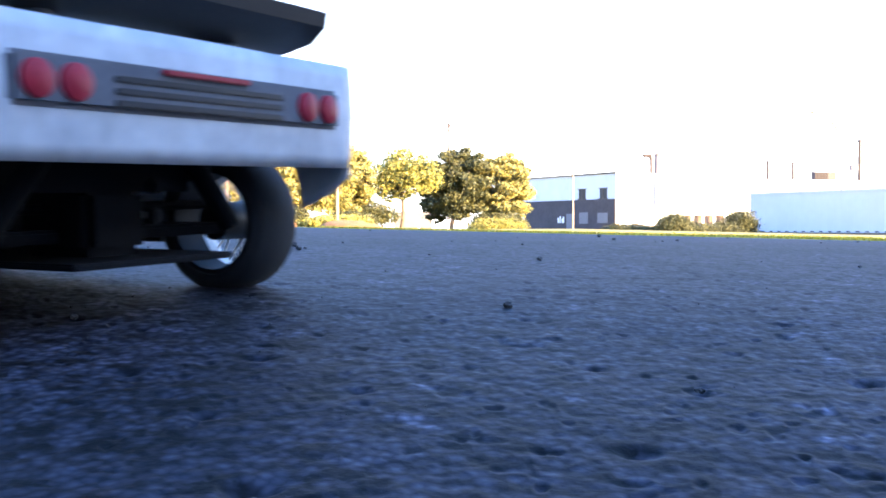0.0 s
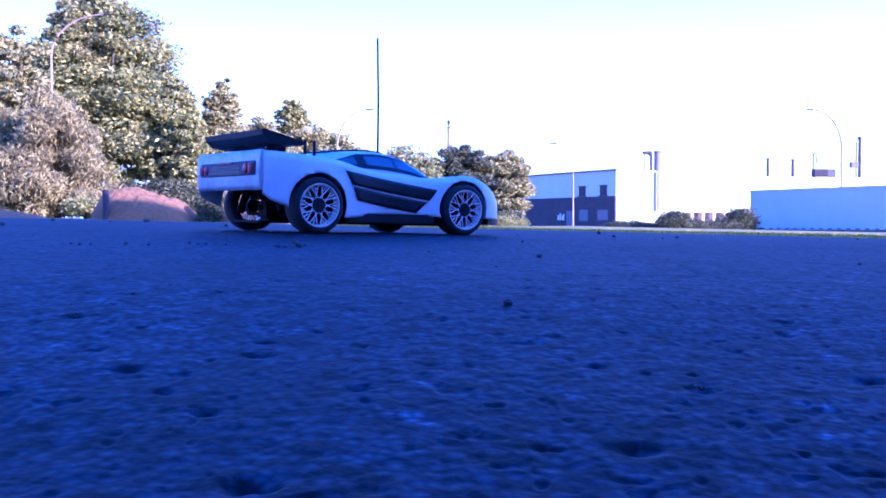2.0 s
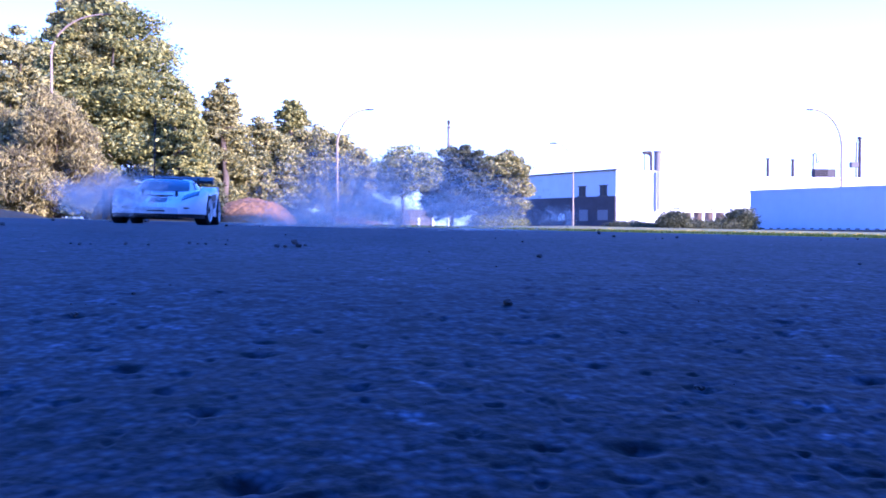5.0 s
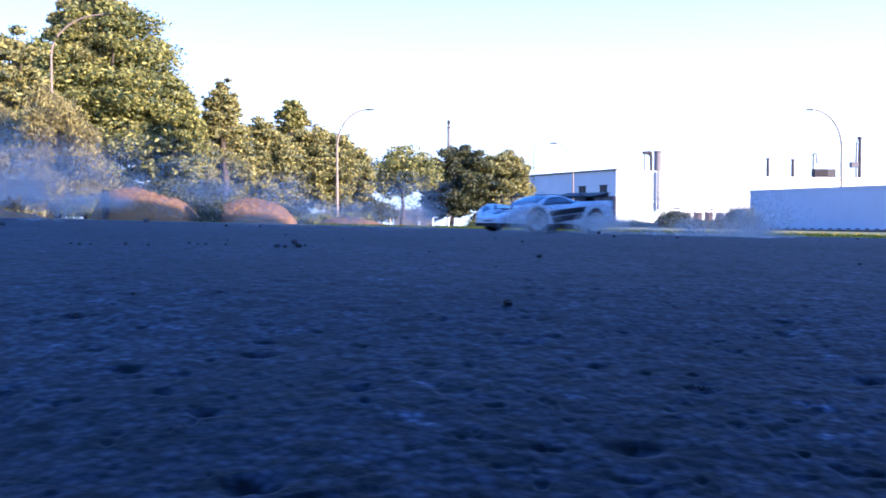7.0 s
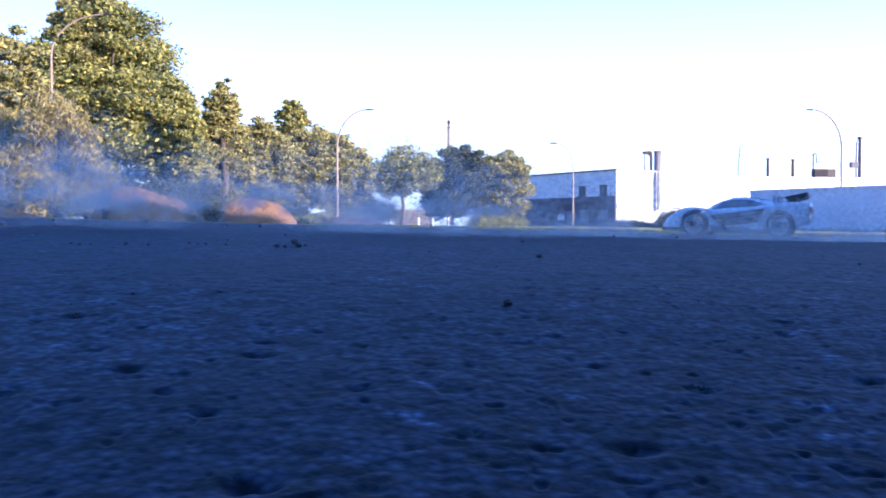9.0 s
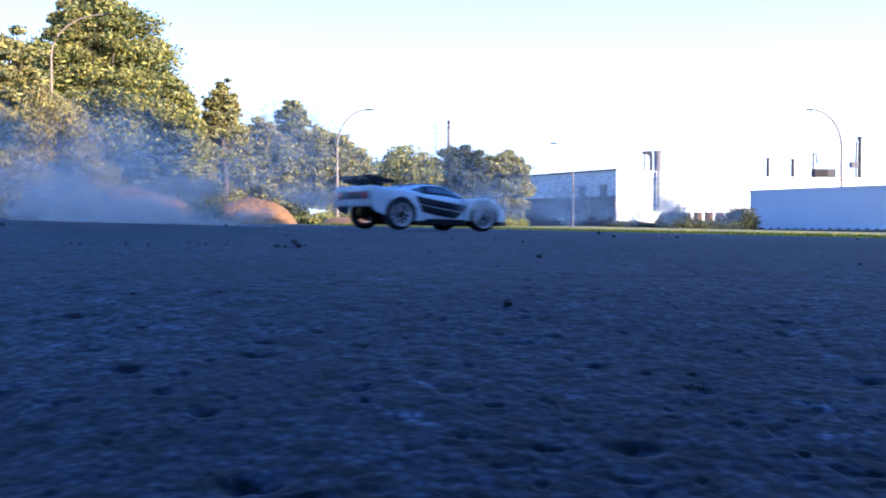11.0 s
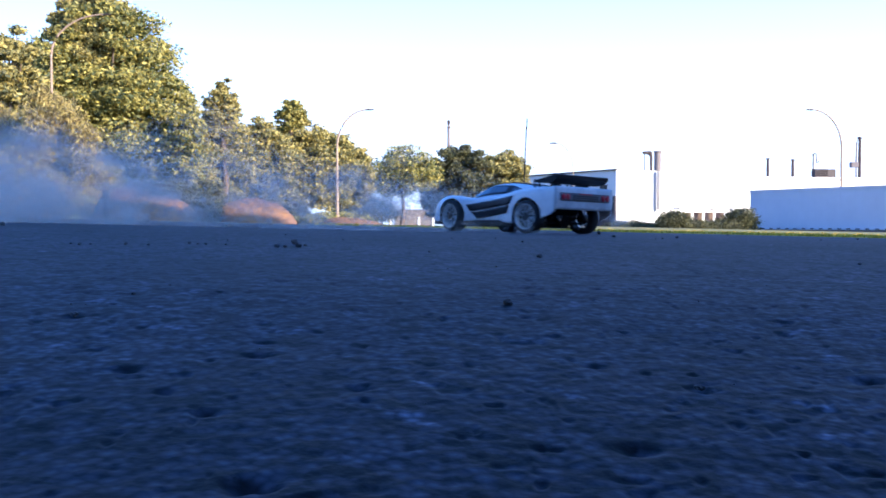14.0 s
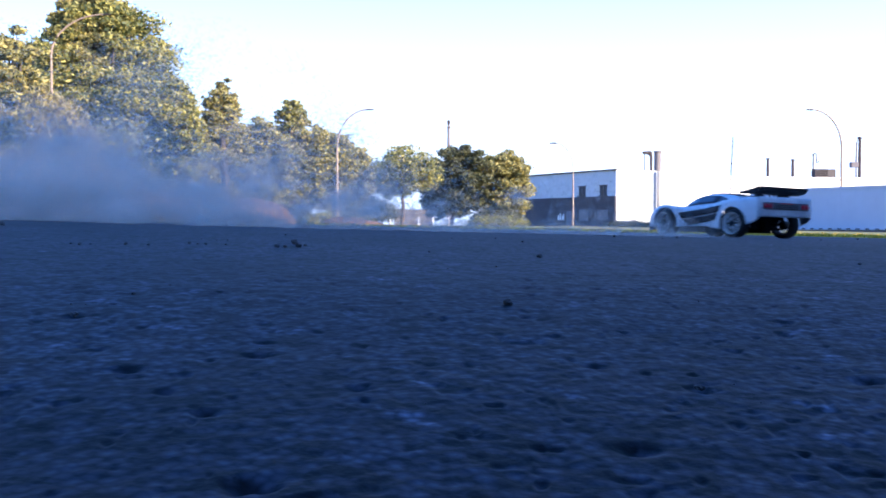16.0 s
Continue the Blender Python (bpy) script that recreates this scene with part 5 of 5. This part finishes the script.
def make_stones():
    """Loose chips and crumbs on the tarmac."""
    meshes = []
    for k in range(5):
        rng = random.Random(k)
        bm = bmesh.new()
        bmesh.ops.create_icosphere(bm, subdivisions=2, radius=1.0)
        for v in bm.verts:
            v.co *= 0.8 + 0.45 * noise.noise(v.co * 1.4 + Vector((k * 5, 0, 0)))
            v.co.z *= 0.75
        me = bpy.data.meshes.new("stone")
        bm.to_mesh(me)
        bm.free()
        me.materials.append(STONE)
        meshes.append(me)
    rng = random.Random(11)
    spots = [(900, 540, 11), (259, 394, 7), (222, 433, 4), (262, 434, 3), (335, 432, 4), (350, 433, 3), (364, 433, 3), (400, 434, 3), (490, 438, 6), (505, 438, 5), (522, 432, 8), (529, 438, 7),
             (955, 456, 7), (760, 447, 3), (130, 560, 8), (1522, 469, 4), (235, 521, 4), (1240, 692, 10), (1198, 422, 4), (1086, 420, 4), (925, 429, 3), (94, 391, 4), (195, 393, 3), (400, 401, 4), (460, 402, 3), (5, 399, 6), (655, 404, 3), (300, 506, 3), (125, 432, 3), (140, 434, 4), (160, 433, 3), (540, 436, 4)]
    for k in range(46):
        py = 415 + 330 * rng.random() ** 2.2
        spots.append((rng.uniform(-40, 1600), py, rng.uniform(1.2, 2.6)))
    for k, (px, py, size) in enumerate(spots):
        p = on_ground(px, py)
        r = size / 1700 * p.y
        ob = new("stone", meshes[k % 5])
        ob.matrix_basis = Matrix.Translation(p + Vector((0, 0, r * 0.45))) @ pose(0, 0, 0, 0, 0, rng.uniform(0, 360)) @ Matrix.Diagonal((r, r, r, 1))
        tagged(ob, "small dark loose stone lying on the asphalt", "stone", group="loose stones")


make_stones()


def make_flung_stone():
    """A pebble that the tyres throw high over the lot."""
    bm = bmesh.new()
    bmesh.ops.create_icosphere(bm, subdivisions=2, radius=0.0075)
    for v in bm.verts:
        v.co *= 0.85 + 0.4 * noise.noise(v.co * 190 + Vector((3, 8, 1)))
    return tagged(part("flung_stone", bm, STONE), "small dark pebble thrown up by the tyres", "stone")


FLUNG = make_flung_stone()


def motions():
    # the pebble leaves the rear tyre, flies towards the near side and lands behind it
    rows = [(14.1, pose(0.52, 3.2, float(ground_z(0.52, 3.2)) + 0.006)), (14.2, pose(0.61, 2.75, 0.09, 60, 0, 30)), (14.3, pose(0.63, 2.3, 0.165, 120, 0, 60)),
            (14.4, pose(0.574, 1.92, 0.26, 180, 0, 90)), (14.5, pose(0.405, 1.6, 0.407, 240, 0, 120)), (14.6, pose(0.24, 1.3, 0.49, 300, 0, 150)),
            (14.7, pose(0.07, 1.0, 0.50, 360, 0, 180)), (14.8, pose(-0.10, 0.7, 0.42, 420, 0, 210)), (14.95, pose(-0.35, 0.25, 0.22, 480, 0, 240)), (15.1, pose(-0.6, -0.2, 0.02, 540, 0, 270))]
    walk(FLUNG, [(0.0, rows[0][1])] + rows + [(16.0, rows[-1][1])])
    walk(CAR, [(t, car_pose(t, x, y, a)) for t, x, y, a in DRIVE])
    ts, xs, ys, yw = (np.array(c) for c in zip(*DRIVE))
    step = 1 / 30
    times = np.arange(0, 16.0001, step)
    px, py, pa = np.interp(times, ts, xs), np.interp(times, ts, ys), np.radians(np.interp(times, ts, yw))
    roll = np.zeros(len(times))
    steer = np.zeros(len(times))
    for i in range(1, len(times)):
        dx, dy = px[i] - px[i - 1], py[i] - py[i - 1]
        ahead = dx * math.cos(pa[i]) + dy * math.sin(pa[i])
        roll[i] = roll[i - 1] + min(80, abs(math.degrees(ahead / WR)))
        rate = (pa[i] - pa[i - 1]) / step
        steer[i] = steer[i - 1] * 0.8 + 0.2 * max(-22, min(22, 5 * rate if times[i] < 3.75 else -3 * rate))
    k = 0
    for x in (-WB, WB):
        for sd in (-1, 1):
            wheel = WHEELS[k]
            k += 1
            rows = []
            for i, t in enumerate(times):
                turn = steer[i] if x > 0 else 0.0
                side = pose(0, 0, 0, 0, 0, 180) if sd < 0 else Matrix()
                spin = roll[i] * (-1 if sd < 0 else 1)
                rows.append((float(t), pose(x, sd * TRACK, WR - (squat(t) if x < 0 else 0.0), 0, 0, turn) @ side @ pose(0, 0, 0, 0, spin, 0)))
            walk(wheel, rows)
    for puff, te, p, v, kick, r, up in PUFFS:
        def place(age):
            rise = -1.15 * r + (up + 1.15 * r) * (1 - math.exp(-age / 0.30)) + (0.012 + 0.22 * r) * age
            thrown, blown = 1 - math.exp(-age / 0.2), age - 0.3 * (1 - math.exp(-age / 0.3))
            c = Vector((p[0] + kick[0] * thrown + v[0] * blown, p[1] + kick[1] * thrown + v[1] * blown, 0))
            return pose(c.x, c.y, float(ground_z(c.x, c.y)) + rise, 0, 0, 25 * age)
        ages = [a for a in (0.0, 0.1, 0.25, 0.5, 0.9, 1.5, 2.4) if te + a < 15.9]
        walk(puff, [(0.0, place(0.0)), (te - 0.05, place(0.0))] + [(te + a, place(a)) for a in ages[1:]] + [(16.0, place(16.0 - te))])


motions()
